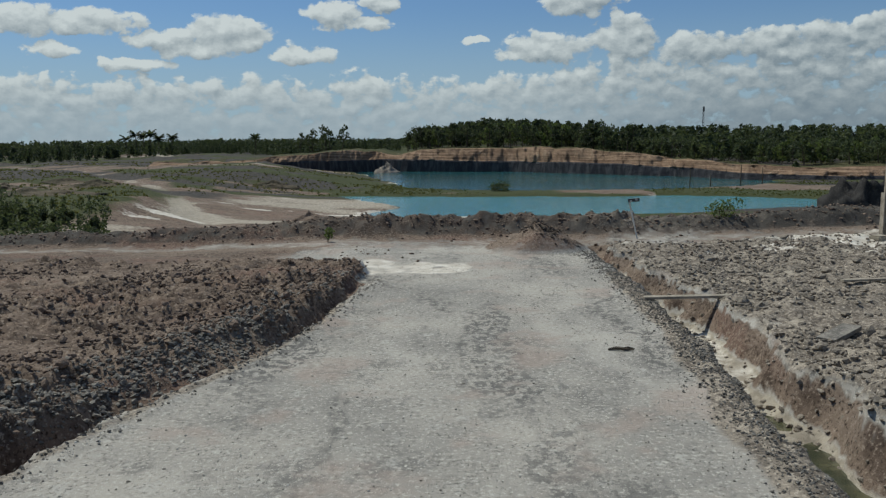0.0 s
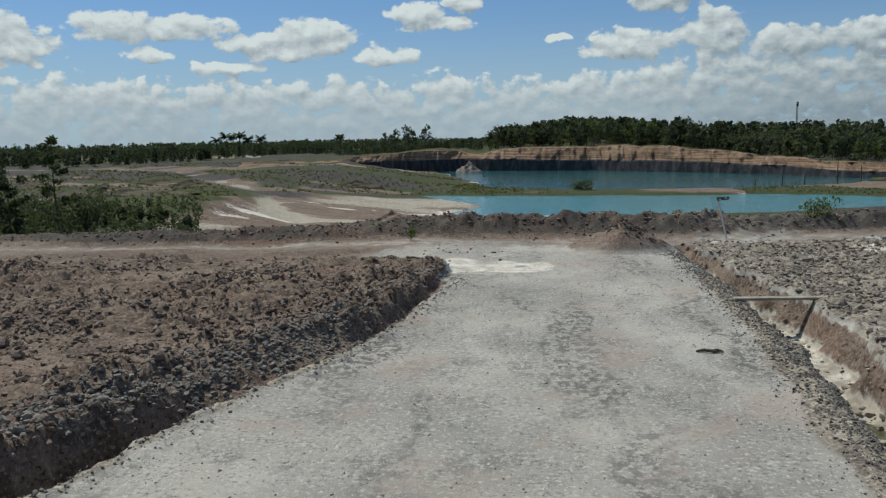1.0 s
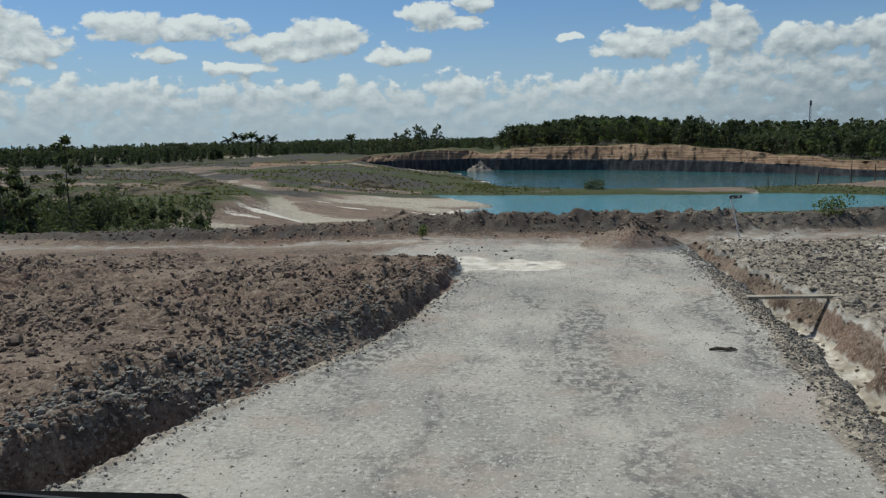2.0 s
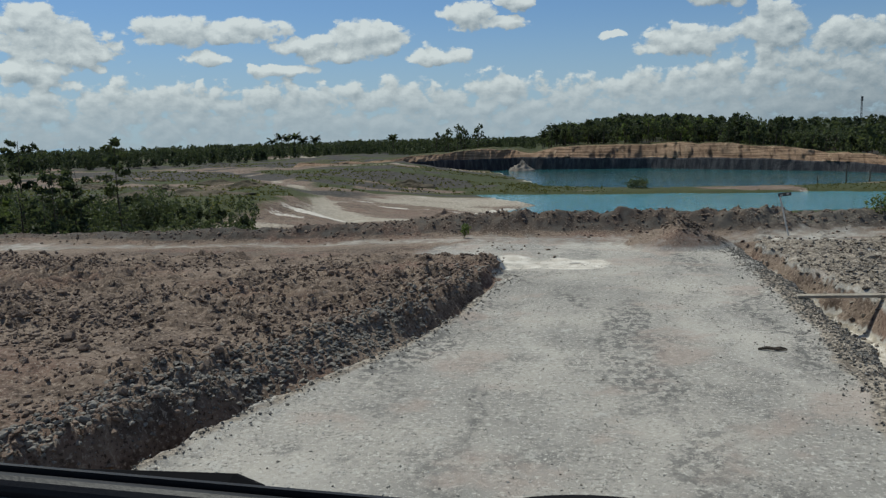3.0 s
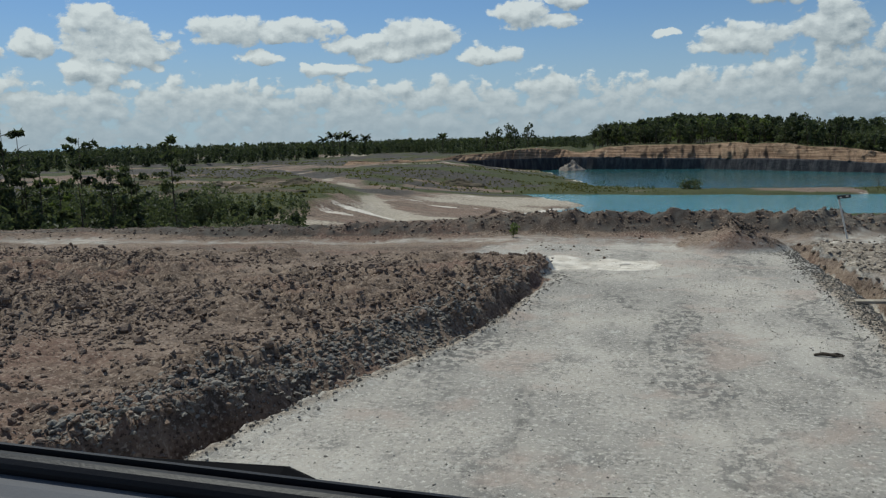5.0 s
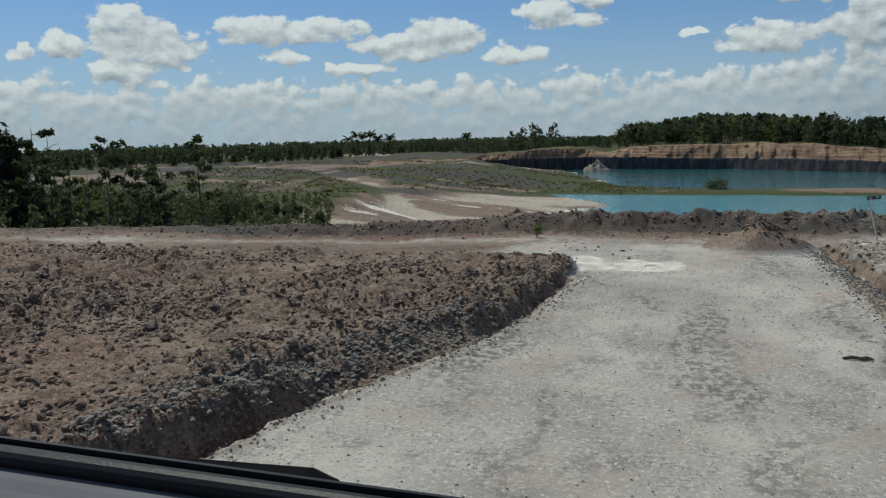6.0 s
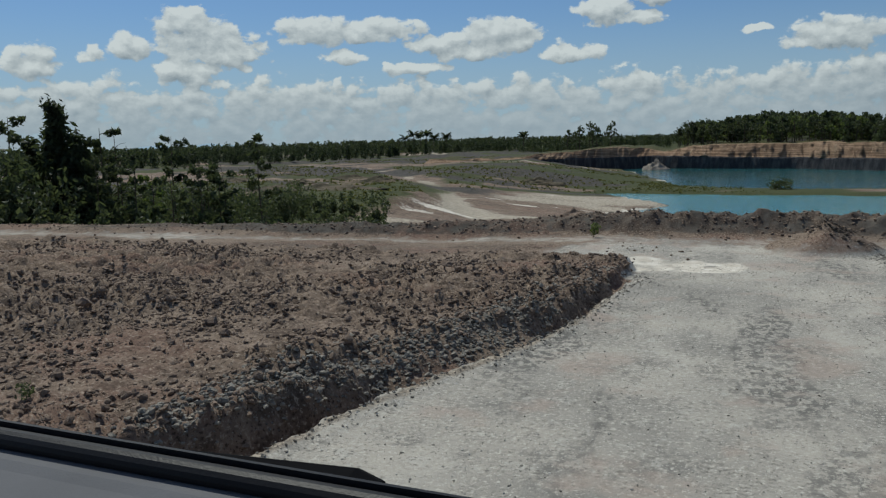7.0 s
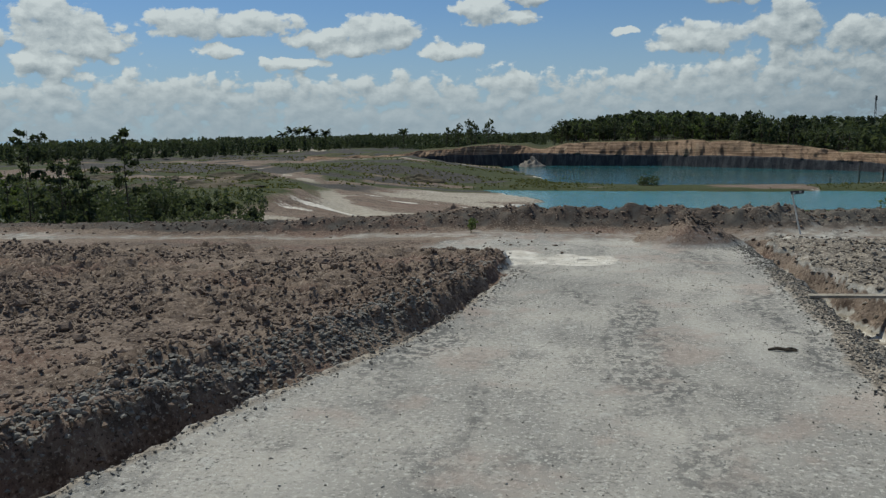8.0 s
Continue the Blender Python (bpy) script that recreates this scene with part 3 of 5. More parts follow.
def box(bm, size, m, bevel=0.0):
    made = bmesh.ops.create_cube(bm, size=1.0, matrix=m @ Matrix.Diagonal((*size, 1)))
    if bevel:
        edges = list({e for v in made["verts"] for e in v.link_edges})
        bmesh.ops.bevel(bm, geom=edges, offset=bevel, segments=2, affect="EDGES")
    return made["verts"]


def tube(bm, pts, radii, sides=7):
    rings, pts = [], [Vector([float(c) for c in p]) for p in pts]
    for i, (p, r) in enumerate(zip(pts, [float(c) for c in radii])):
        d = (Vector(pts[min(i + 1, len(pts) - 1)]) - Vector(pts[max(i - 1, 0)])).normalized()
        u = d.orthogonal().normalized() if i == 0 else (u - d * u.dot(d)).normalized()
        w = d.cross(u)
        rings.append([bm.verts.new(p + r * (math.cos(a) * u + math.sin(a) * w)) for a in (2 * math.pi * j / sides for j in range(sides))])
    for a, b in zip(rings, rings[1:]):
        for j in range(sides):
            bm.faces.new((a[j], a[(j + 1) % sides], b[(j + 1) % sides], b[j]))
    bm.faces.new(rings[0][::-1])
    bm.faces.new(rings[-1])


RNG = np.random.default_rng(7)
OCTA_V = np.array([(1, 0, 0), (0, 1, 0), (-1, 0, 0), (0, -1, 0), (0.2, 0.1, 1), (-0.1, 0.1, -1)], float)
OCTA_F = np.array([(0, 1, 4), (1, 2, 4), (2, 3, 4), (3, 0, 4), (1, 0, 5), (2, 1, 5), (3, 2, 5), (0, 3, 5)])
ICO = bmesh.new()
bmesh.ops.create_icosphere(ICO, subdivisions=1, radius=1.0)
ICO_V = np.array([v.co for v in ICO.verts])
ICO_F = np.array([[v.index for v in f.verts] for f in ICO.faces])
ICO.free()


def turns(n, rng):
    q = rng.normal(size=(n, 4))
    q /= np.linalg.norm(q, axis=1)[:, None]
    w, x, y, z = q.T
    return np.stack([1 - 2 * (y * y + z * z), 2 * (x * y - z * w), 2 * (x * z + y * w),
                     2 * (x * y + z * w), 1 - 2 * (x * x + z * z), 2 * (y * z - x * w),
                     2 * (x * z - y * w), 2 * (y * z + x * w), 1 - 2 * (x * x + y * y)], 1).reshape(n, 3, 3)


def stones(name, xs, ys, sizes, mat, label, category, squash=0.7, sink=0.25):
    """Very many angular stones lying on the ground, as one sheet of stuff."""
    co, fs, count = [], [], 0
    for base_v, base_f, pick in ((ICO_V, ICO_F, sizes >= 0.03), (OCTA_V, OCTA_F, sizes < 0.03)):
        x, y, size = xs[pick], ys[pick], sizes[pick]
        n = len(x)
        v = base_v[None] * RNG.uniform(0.5, 1.3, (n, len(base_v), 1)) * RNG.uniform(0.6, 1.2, (n, 1, 3))
        v = np.einsum("nij,nkj->nki", turns(n, RNG), v)
        v[:, :, 2] *= squash
        v *= size[:, None, None]
        v += np.stack([x, y, ground_height(x, y) + size * (squash - sink) * 0.6], 1)[:, None, :]
        f = base_f[None] + (count + np.arange(n) * len(base_v))[:, None, None]
        count += n * len(base_v)
        co.append(v.reshape(-1, 3))
        fs.append(f.reshape(-1, 3))
    v, f = np.concatenate(co), np.concatenate(fs)
    me = mesh_from(name, v.reshape(-1, 3), f.reshape(-1, 3), smooth=False)
    me.materials.append(mat)
    return tagged(new(name, me), label, category, kind="stuff")


def leaves(centres, sizes, rng, droop=0.0, long=1.0):
    """Small leaf sprays: a folded pair of triangles each, set at random turns. Returns verts and faces."""
    n = len(centres)
    leaf = np.array([[-0.5 * long, 0, 0], [0, -0.32, 0.10], [0.5 * long, 0, -0.05], [0, 0.32, 0.12]])
    v = np.einsum("nij,kj->nki", turns(n, rng), leaf) * sizes[:, None, None]
    v[:, :, 2] -= droop * np.abs(v[:, :, 0])
    v = v + centres[:, None, :]
    f = np.array([[0, 1, 2], [0, 2, 3]])[None] + (np.arange(n) * 4)[:, None, None]
    return v.reshape(-1, 3), f.reshape(-1, 3)


def crown_points(n, blobs, rng):
    """Points on and in a set of uneven clumps (x, y, z, radius)."""
    blobs = np.array(blobs, float)
    w = blobs[:, 3] ** 2
    i = rng.choice(len(blobs), n, p=w / w.sum())
    d = rng.normal(size=(n, 3))
    d /= np.linalg.norm(d, axis=1)[:, None]
    r = blobs[i, 3] * rng.uniform(0.45, 1.05, n) ** 0.6
    d[:, 2] *= 0.8
    return blobs[i, :3] + d * r[:, None]


# ---------------------------------------------------------------- the wall of the pit
def wall_material():
    m, k, b = material("pit_wall", 0.95, 0.1)
    p = place_of(k)
    layer = k.add("ShaderNodeAttribute", attribute_name="layer").outputs["Fac"]
    streak = k.noise(k.vec("MULTIPLY", p, (1.0, 1.0, 0.25)), 0.9, 6, 0.65)
    fine = k.noise(p, 2.5, 6, 0.7)
    bedded = k.noise(k.vec("MULTIPLY", p, (0.10, 0.10, 3.4)), 1.0, 4, 0.6)
    clay = k.mix(k.step(bedded, 0.42, 0.58), (0.155, 0.10, 0.066), (0.31, 0.212, 0.14))
    clay = k.mix(k.step(fine, 0.5, 0.75), clay, (0.13, 0.085, 0.055))
    clay = k.mix(k.step(streak, 0.55, 0.72), clay, (0.36, 0.27, 0.185))
    seam = k.mix(k.step(streak, 0.4, 0.7), (0.040, 0.039, 0.044), (0.105, 0.10, 0.10))
    edge = k.math("ADD", layer, k.math("MULTIPLY_ADD", fine, 0.3, -0.15))
    turf = k.mix(k.step(fine, 0.4, 0.65), (0.05, 0.055, 0.026), (0.13, 0.115, 0.06))
    face = k.mix(k.step(edge, 0.45, 0.55), seam, clay)
    k.link(k.mix(k.step(edge, 1.45, 1.6), face, turf), b.inputs["Base Color"])
    bump(k, b, k.math("ADD", streak, fine), 0.8, 0.4)
    return m


def build_pit_wall():
    pts = np.array(PIT_WALL, float)
    seg = np.hypot(*np.diff(pts, axis=0).T)
    run = np.concatenate([[0], np.cumsum(seg)])
    s = np.arange(0, run[-1], 0.35)
    px, py = np.interp(s, run, pts[:, 0]), np.interp(s, run, pts[:, 1])
    kern = np.ones(15) / 15
    px[7:-7], py[7:-7] = np.convolve(px, kern, "valid"), np.convolve(py, kern, "valid")
    px, py = px + 1.2 * fbm(s, s * 0, 0.12, 3, 201), py + 1.8 * fbm(s, s * 0, 0.10, 4, 202)
    top = pit_top(px) + 1.5 * fbm(s, s * 0, 0.12, 5, 203)
    base = np.full_like(s, WATER_Z - 0.6)
    split = np.interp(px, [-70, -43, -27, -8, 17, 40, 50, 57, 72, 170], [-2.4, -2.5, -2.7, -2.8, -3.2, -3.6, -4.2, -4.6, -4.9, -5.0]) + 0.5 * fbm(s, s * 0, 0.08, 3, 204)
    split = np.minimum(split, top - 0.35)
    rows, lay = [], []
    gully = 0.45 * fbm(s, s * 0, 0.3, 3, 205) + 0.6 * fbm(s, s * 0, 1.1, 4, 215)
    for i, t in enumerate(np.linspace(0, 1, 9)):
        back = 0.7 * t + 0.5 * fbm(s, s * 0 + t * 1.5, 0.7, 3, 206)
        rows.append((px, py + back, base + (split - base) * t))
        lay.append(np.zeros_like(s))
    for i, t in enumerate(np.linspace(0, 1, 14)):
        back = 1.2 + 2.9 * t + 3.6 * gully * math.sin(math.pi * min(0.15 + t * 0.9, 1)) + 2.2 * fbm(s, s * 0 + t * 2.2, 0.7, 4, 207)
        rows.append((px + 0.5 * gully, py + back, split + (top - split) * (t ** 0.8) + 0.12 * fbm(s, s * 0 + t * 6, 0.8, 3, 208)))
        lay.append(np.full_like(s, 1.0))
    for d in (2.0, 5.0, 10.0, 16.0):
        rows.append((px, py + 4.0 + d, top + 0.02 * d + 0.25 * fbm(px, py + d, 0.4, 3, 209)))
        lay.append(np.full_like(s, 2.0))
    co = np.stack([np.stack(r, -1) for r in rows]).reshape(-1, 3)
    me = mesh_from("pit_wall", co, grid_faces(len(rows), len(s)))
    att = me.attributes.new("layer", "FLOAT", "POINT")
    att.data.foreach_set("value", np.concatenate(lay).astype(np.float32))
    me.materials.append(wall_material())
    tagged(new("pit_wall", me), "cut quarry wall of orange clay over a black coal seam", "quarry wall", kind="structure")


build_pit_wall()


def heap(name, at, rx, ry, h, mat, label, category, seed, steep=1.0, flat=0.0):
    n, m = 36, 14
    co = []
    for i in range(m + 1):
        r = i / m
        for j in range(n):
            a = 2 * math.pi * j / n
            x, y = math.cos(a) * r, math.sin(a) * r
            z = max(0.0, min(1.0, (1 - r ** steep) * (1 + flat))) if flat else 1 - r ** steep
            w = float(fbm(np.array([x * 2 + seed]), np.array([y * 2]), 2.2, 4, seed)[0])
            co.append((x * rx * (1 + 0.7 * w), y * ry * (1 + 0.7 * w), h * z * (1 + 1.3 * w) - 0.4 * (r > 0.98)))
    faces = [(i * n + j, i * n + (j + 1) % n, (i + 1) * n + (j + 1) % n, (i + 1) * n + j) for i in range(m) for j in range(n)]
    me = mesh_from(name, co, faces)
    ob = mesh_part(name, me, mat)
    ob.matrix_basis = pose(*at)
    return tagged(ob, label, category)


MAT["coal"] = earth("coal", (0.018, 0.017, 0.017), (0.04, 0.038, 0.037), (0.10, 0.092, 0.085), 0.8)
MAT["rubble"] = earth("rubble", (0.14, 0.12, 0.10), (0.24, 0.21, 0.18), (0.36, 0.33, 0.29), 0.8)
MAT["dull_soil"] = earth("dull_soil", (0.04, 0.037, 0.023), (0.10, 0.08, 0.055), (0.19, 0.16, 0.115), 0.7)
heap("coal_mound", (38.6, 74.5, height_at(38.6, 74.5) - 0.2), 4.2, 4.0, 3.2, MAT["coal"], "dark coal heap beside the turquoise lake", "mound", 3, 3.0)
heap("rubble_cone", (-14.6, 211, WATER_Z - 0.1), 3.4, 3.0, 3.0, MAT["rubble"], "grey rubble cone fallen from the quarry wall", "mound", 5, 0.9)
heap("spoil_mound", (-13.2, 80, height_at(-13.2, 80) - 0.1), 2.0, 1.4, 0.85, MAT["clod"], "small dark soil heap on the pale flat", "mound", 8, 1.3)

rng = np.random.default_rng(71)
for i in range(34):
    az, d = rng.uniform(11, 34), rng.uniform(62, 150)
    x, y = -math.sin(radians(az)) * d, math.cos(radians(az)) * d
    if d < 95 or near_line(np.array([x]), np.array([y]), TRACK)[0] < 5 or (az < 20 and d < 128):
        continue
    r = rng.uniform(2.0, 5.5)
    heap("spoil_mound", (x, y, height_at(x, y) - 0.2), r * rng.uniform(1.0, 2.2), r * 0.8, rng.uniform(0.5, 1.25), MAT["dull_soil"], "low grassy mound of spoil on the worked-over land", "mound", 80 + i, 1.2)["group"] = "mounds of spoil"


# ---------------------------------------------------------------- trees
def forest_tree(seed, height, spread, mat, n=110, bare=0.35, size=0.55):
    """One tree: tapered trunk with limbs and a crown of leaf sprays."""
    rng = np.random.default_rng(seed)
    ob = new("tree")
    bm = bmesh.new()
    lean = rng.normal(0, 0.05, 2)
    spine = [(lean[0] * height * t + 0.05 * height * math.sin(3 * t + seed) * 0.3, lean[1] * height * t, height * t * 0.93 - 0.3 * (t == 0)) for t in (0, 0.3, 0.55, 0.8, 1.0)]
    r = 0.018 * height
    tube(bm, spine, [r * 1.3, r, r * 0.8, r * 0.5, r * 0.2], 6)
    blobs = []
    for i in range(7):
        t = bare + (1 - bare) * (i + rng.uniform(0, 0.9)) / 7.0
        a = rng.uniform(0, 2 * math.pi)
        reach = spread * (1.1 - 0.75 * (t - bare) / (1 - bare)) * rng.uniform(0.45, 1.0)
        p = np.array([lean[0] * height * t, lean[1] * height * t, height * t * 0.93])
        q = p + np.array([math.cos(a) * reach, math.sin(a) * reach, 0.10 * height * rng.uniform(0.3, 1)])
        tube(bm, [p, (p + q) / 2 + np.array([0, 0, 0.02 * height]), q], [r * 0.5, r * 0.35, r * 0.12], 5)
        blobs.append((*q, spread * rng.uniform(0.32, 0.6)))
    blobs.append((lean[0] * height, lean[1] * height, height * 0.95, spread * 0.32))
    part("trunk", bm, MAT["bark"], ob)
    c = crown_points(n, blobs, rng)
    v, f = leaves(c, rng.uniform(0.6, 1.3, n) * size, rng)
    mesh_part("crown", mesh_from("crown", v, f, False), mat, ob)
    return ob


def plant(ob, x, y, scale, turn, z=None):
    c = copy_thing(ob, pose(x, y, height_at(x, y) - 0.1 if z is None else z, 0, 0, turn))
    c.scale = (scale, scale, scale)
    return c


def remove(ob):
    for o in [*ob.children_recursive, ob]:
        bpy.data.objects.remove(o)


rng = np.random.default_rng(11)
kinds = [forest_tree(100 + i, 7.0, 1.9, MAT[m], 150, b, 0.75) for i, (m, b) in enumerate((("leaf_dark", 0.3), ("leaf_dark", 0.4), ("leaf", 0.25), ("leaf", 0.45), ("leaf_light", 0.2), ("leaf_dark", 0.5)))]
for i, t in enumerate(kinds):
    tagged(t, ("dark green slender tree in the wood above the quarry", "tall thin dark tree above the quarry", "mid-green leafy tree in the wood above the quarry",
               "thin-stemmed green tree in the wood above the quarry", "light green young tree in the wood above the quarry", "bare-stemmed dark tree on the wooded hill")[i], "tree", "trees of the wood above the quarry")
spots = []
for i in range(250):
    x = rng.uniform(-11, 95)
    y = float(pit_front(x)) + 8 + abs(rng.normal(0, 1)) * 16
    spots.append((x, y))
tops = ground_height(np.array([p[0] for p in spots]), np.array([p[1] for p in spots]))
for (x, y), z in zip(spots, tops):
    low = x > 44
    k_ = kinds[rng.integers(0, 6)] if not low else kinds[rng.choice([2, 2, 4, 3])]
    plant(k_, x, y, rng.uniform(0.65, 1.0) * (0.75 if low else 1.0), rng.uniform(0, 360), z - 0.2)
for x, y, s in ((-40.5, 232, 0.85), (-38.5, 236, 0.75), (-37, 231, 0.9), (-33.5, 235, 1.0), (-32, 232, 0.9), (-29, 236, 0.95), (-42, 238, 0.6), (-35.5, 240, 0.7)):
    tagged(plant(kinds[rng.integers(0, 2)], x, y, s * 1.05, rng.uniform(0, 360)), "dark tree on the edge of the quarry", "tree", "trees on the quarry's edge")
for t in kinds:
    remove(t)


def woods(name, xs, ys, heights, per, mat, label, seed, size=0.9):
    """Far woods: crowns of leaf sprays, too many to count."""
    rng = np.random.default_rng(seed)
    n = len(xs)
    z = ground_height(xs, ys)
    i = np.repeat(np.arange(n), per)
    t = rng.uniform(0.12, 1.0, len(i))
    rad = heights[i] * 0.33 * np.sqrt(np.clip(1.1 - t, 0.05, 1)) * rng.uniform(0.3, 1.1, len(i))
    a = rng.uniform(0, 2 * math.pi, len(i))
    c = np.stack([xs[i] + np.cos(a) * rad, ys[i] + np.sin(a) * rad, z[i] + heights[i] * t], 1)
    v, f = leaves(c, rng.uniform(0.6, 1.4, len(i)) * size * heights[i] / 6, rng)
    me = mesh_from(name, v, f, False)
    me.materials.append(mat)
    tagged(new(name, me), label, "woods", kind="stuff")


rng = np.random.default_rng(12)
x = rng.uniform(-8, 240, 1500)
y = pit_front(np.minimum(x, 169)) + rng.uniform(16, 190, 1500)
tall = rng.uniform(4.0, 7.5, 1500) * np.where(x > 44, 0.85, 1.0)
back = (x < 50) | (rng.uniform(0, 1, 1500) < 0.35)
woods("wooded_hill", x[back], y[back], tall[back], 80, MAT["leaf_dark"], "dark green wooded hill above the quarry", 21, 1.1)
woods("wooded_slope", x[~back], y[~back], tall[~back], 80, MAT["leaf"], "mid-green wooded slope above the quarry", 26, 1.1)
x = rng.uniform(25, 240, 1300)
y = pit_front(np.minimum(x, 169)) + rng.uniform(7, 110, 1300)
woods("young_plantation", x, y, rng.uniform(2.4, 4.2, 1300), 60, MAT["leaf"], "mid-green young plantation on the slope above the quarry", 22, 1.3)
d, a = rng.uniform(0, 1, 6500) ** 1.3 * 600 + 320, np.radians(rng.uniform(-4, 62, 6500))
x, y = -np.sin(a) * d, np.cos(a) * d
woods("far_woods", x, y, rng.uniform(2.2, 4.6, 6500), 20, MAT["leaf_dark"], "dark distant treeline along the horizon", 23, 1.5)
d, a = rng.uniform(255, 330, 420), np.radians(rng.uniform(3, 24, 420))
woods("far_scrub", -np.sin(a) * d, np.cos(a) * d, rng.uniform(1.2, 2.6, 420), 40, MAT["leaf"], "green scrub at the far edge of the mine", 24, 1.2)


a = np.radians(rng.uniform(3, 64, 1500))
d = np.interp(np.degrees(a), [3, 18, 27, 64], [265, 262, 212, 205]) + rng.uniform(0, 1, 1500) ** 1.4 * 110
woods("far_treeline", -np.sin(a) * d, np.cos(a) * d, rng.uniform(1.5, 2.9, 1500) * (1 + 0.4 * (rng.uniform(0, 1, 1500) > 0.94)), 75, MAT["leaf_far"], "dark green belt of trees at the far edge of the mine", 25, 1.3)


def palm(seed, height):
    rng = np.random.default_rng(seed)
    ob = new("palm_tree")
    bm = bmesh.new()
    b = rng.normal(0, 0.05) * height
    tube(bm, [(0, 0, -0.3), (b * 0.3, 0, height * 0.5), (b, 0, height)], [0.22, 0.16, 0.13], 7)
    part("trunk", bm, MAT["bark"], ob)
    bm = bmesh.new()
    for i in range(26):
        a, up = rng.uniform(0, 2 * math.pi), rng.uniform(-0.25, 1.35)
        ln = rng.uniform(2.2, 3.0)
        last = None
        for j in range(7):
            t = j / 6
            r, z = ln * t * (1 - 0.15 * t), height + ln * (up * t - (0.28 + 0.3 * up) * t * t)
            c = Vector((b + math.cos(a) * r, math.sin(a) * r, z))
            w = Vector((-math.sin(a), math.cos(a), 0)) * (0.5 * math.sin(math.pi * min(0.08 + t * 0.95, 1)))
            row = (bm.verts.new(c + w - Vector((0, 0, 0.22))), bm.verts.new(c), bm.verts.new(c - w - Vector((0, 0, 0.22))))
            if last:
                bm.faces.new((last[0], last[1], row[1], row[0]))
                bm.faces.new((last[1], last[2], row[2], row[1]))
            last = row
    part("crown", bm, MAT["leaf_dark"], ob)
    return ob


for i, (az, h) in enumerate(((21.2, 5.4), (20.55, 6.8), (20.1, 6.0), (19.7, 6.6), (19.2, 5.2), (18.3, 5.4), (12.9, 5.2))):
    d = 285 + 9 * (i % 3)
    p = palm(50 + i, h)
    x, y = -math.sin(radians(az)) * d, math.cos(radians(az)) * d
    p.matrix_basis = pose(x, y, height_at(x, y) - 0.25, 0, 0, 50 * i)
    tagged(p, "tall palm tree on the far skyline" if h > 5.8 else "low palm tree on the far skyline", "palm tree", "palms on the skyline")


def bush(name, at, height, spread, n, mat, label, seed, size, stems=6, category="bush", group=""):
    rng = np.random.default_rng(seed)
    ob = thing(name, at, label, category, group)
    blobs = []
    for i in range(stems):
        a, r = rng.uniform(0, 2 * math.pi), spread * rng.uniform(0.15, 0.8)
        h = height * rng.uniform(0.5, 0.95) * (1 - 0.3 * r / spread)
        q = (math.cos(a) * r, math.sin(a) * r, h)
        bm = bmesh.new()
        tube(bm, [(0.1 * q[0], 0.1 * q[1], -0.15), (0.55 * q[0], 0.55 * q[1], h * 0.5), q], [0.012 * height, 0.008 * height, 0.004 * height], 5)
        part("stem", bm, MAT["bark"], ob)
        blobs += [(*q, spread * rng.uniform(0.28, 0.5)), (q[0] * 0.8, q[1] * 0.8, h * 0.55, spread * rng.uniform(0.3, 0.5))]
    c = crown_points(n, blobs, rng)
    c[:, 2] = np.maximum(c[:, 2], 0.02)
    v, f = leaves(c, rng.uniform(0.6, 1.3, n) * size, rng, 0.2, 1.4)
    mesh_part("foliage", mesh_from("foliage", v, f, False), mat, ob)
    return ob


def polar(az, d, lift=0.0):
    x, y = -math.sin(radians(az)) * d, math.cos(radians(az)) * d
    return (x, y, height_at(x, y) + lift)


# scrub on the lower ground beyond the field
rng = np.random.default_rng(31)
for i in range(120):
    az = rng.uniform(23.5, 54)
    d = rng.uniform(34, 50) if i < 80 else rng.uniform(46, 66)
    h = rng.uniform(1.9, 3.3) * (0.62 if az < 28 else 1.0) * (0.8 if d > 50 else 1.0)
    m, lab = (("leaf_dark", "dark green bush"), ("leaf", "mid-green bush"), ("leaf_dark", "dark green bush"), ("leaf_dark", "dark green bush"))[rng.integers(0, 4)]
    bush("bush", polar(az, d), h, h * rng.uniform(0.6, 0.95), 760, MAT[m], lab + " in the scrub beyond the field", 300 + i, 0.2, 5, group="bushes of the scrub")
bush("bush", polar(22.2, 47), 2.1, 0.85, 900, MAT["leaf_dark"], "upright dark green bush at the edge of the scrub", 401, 0.16, 7)


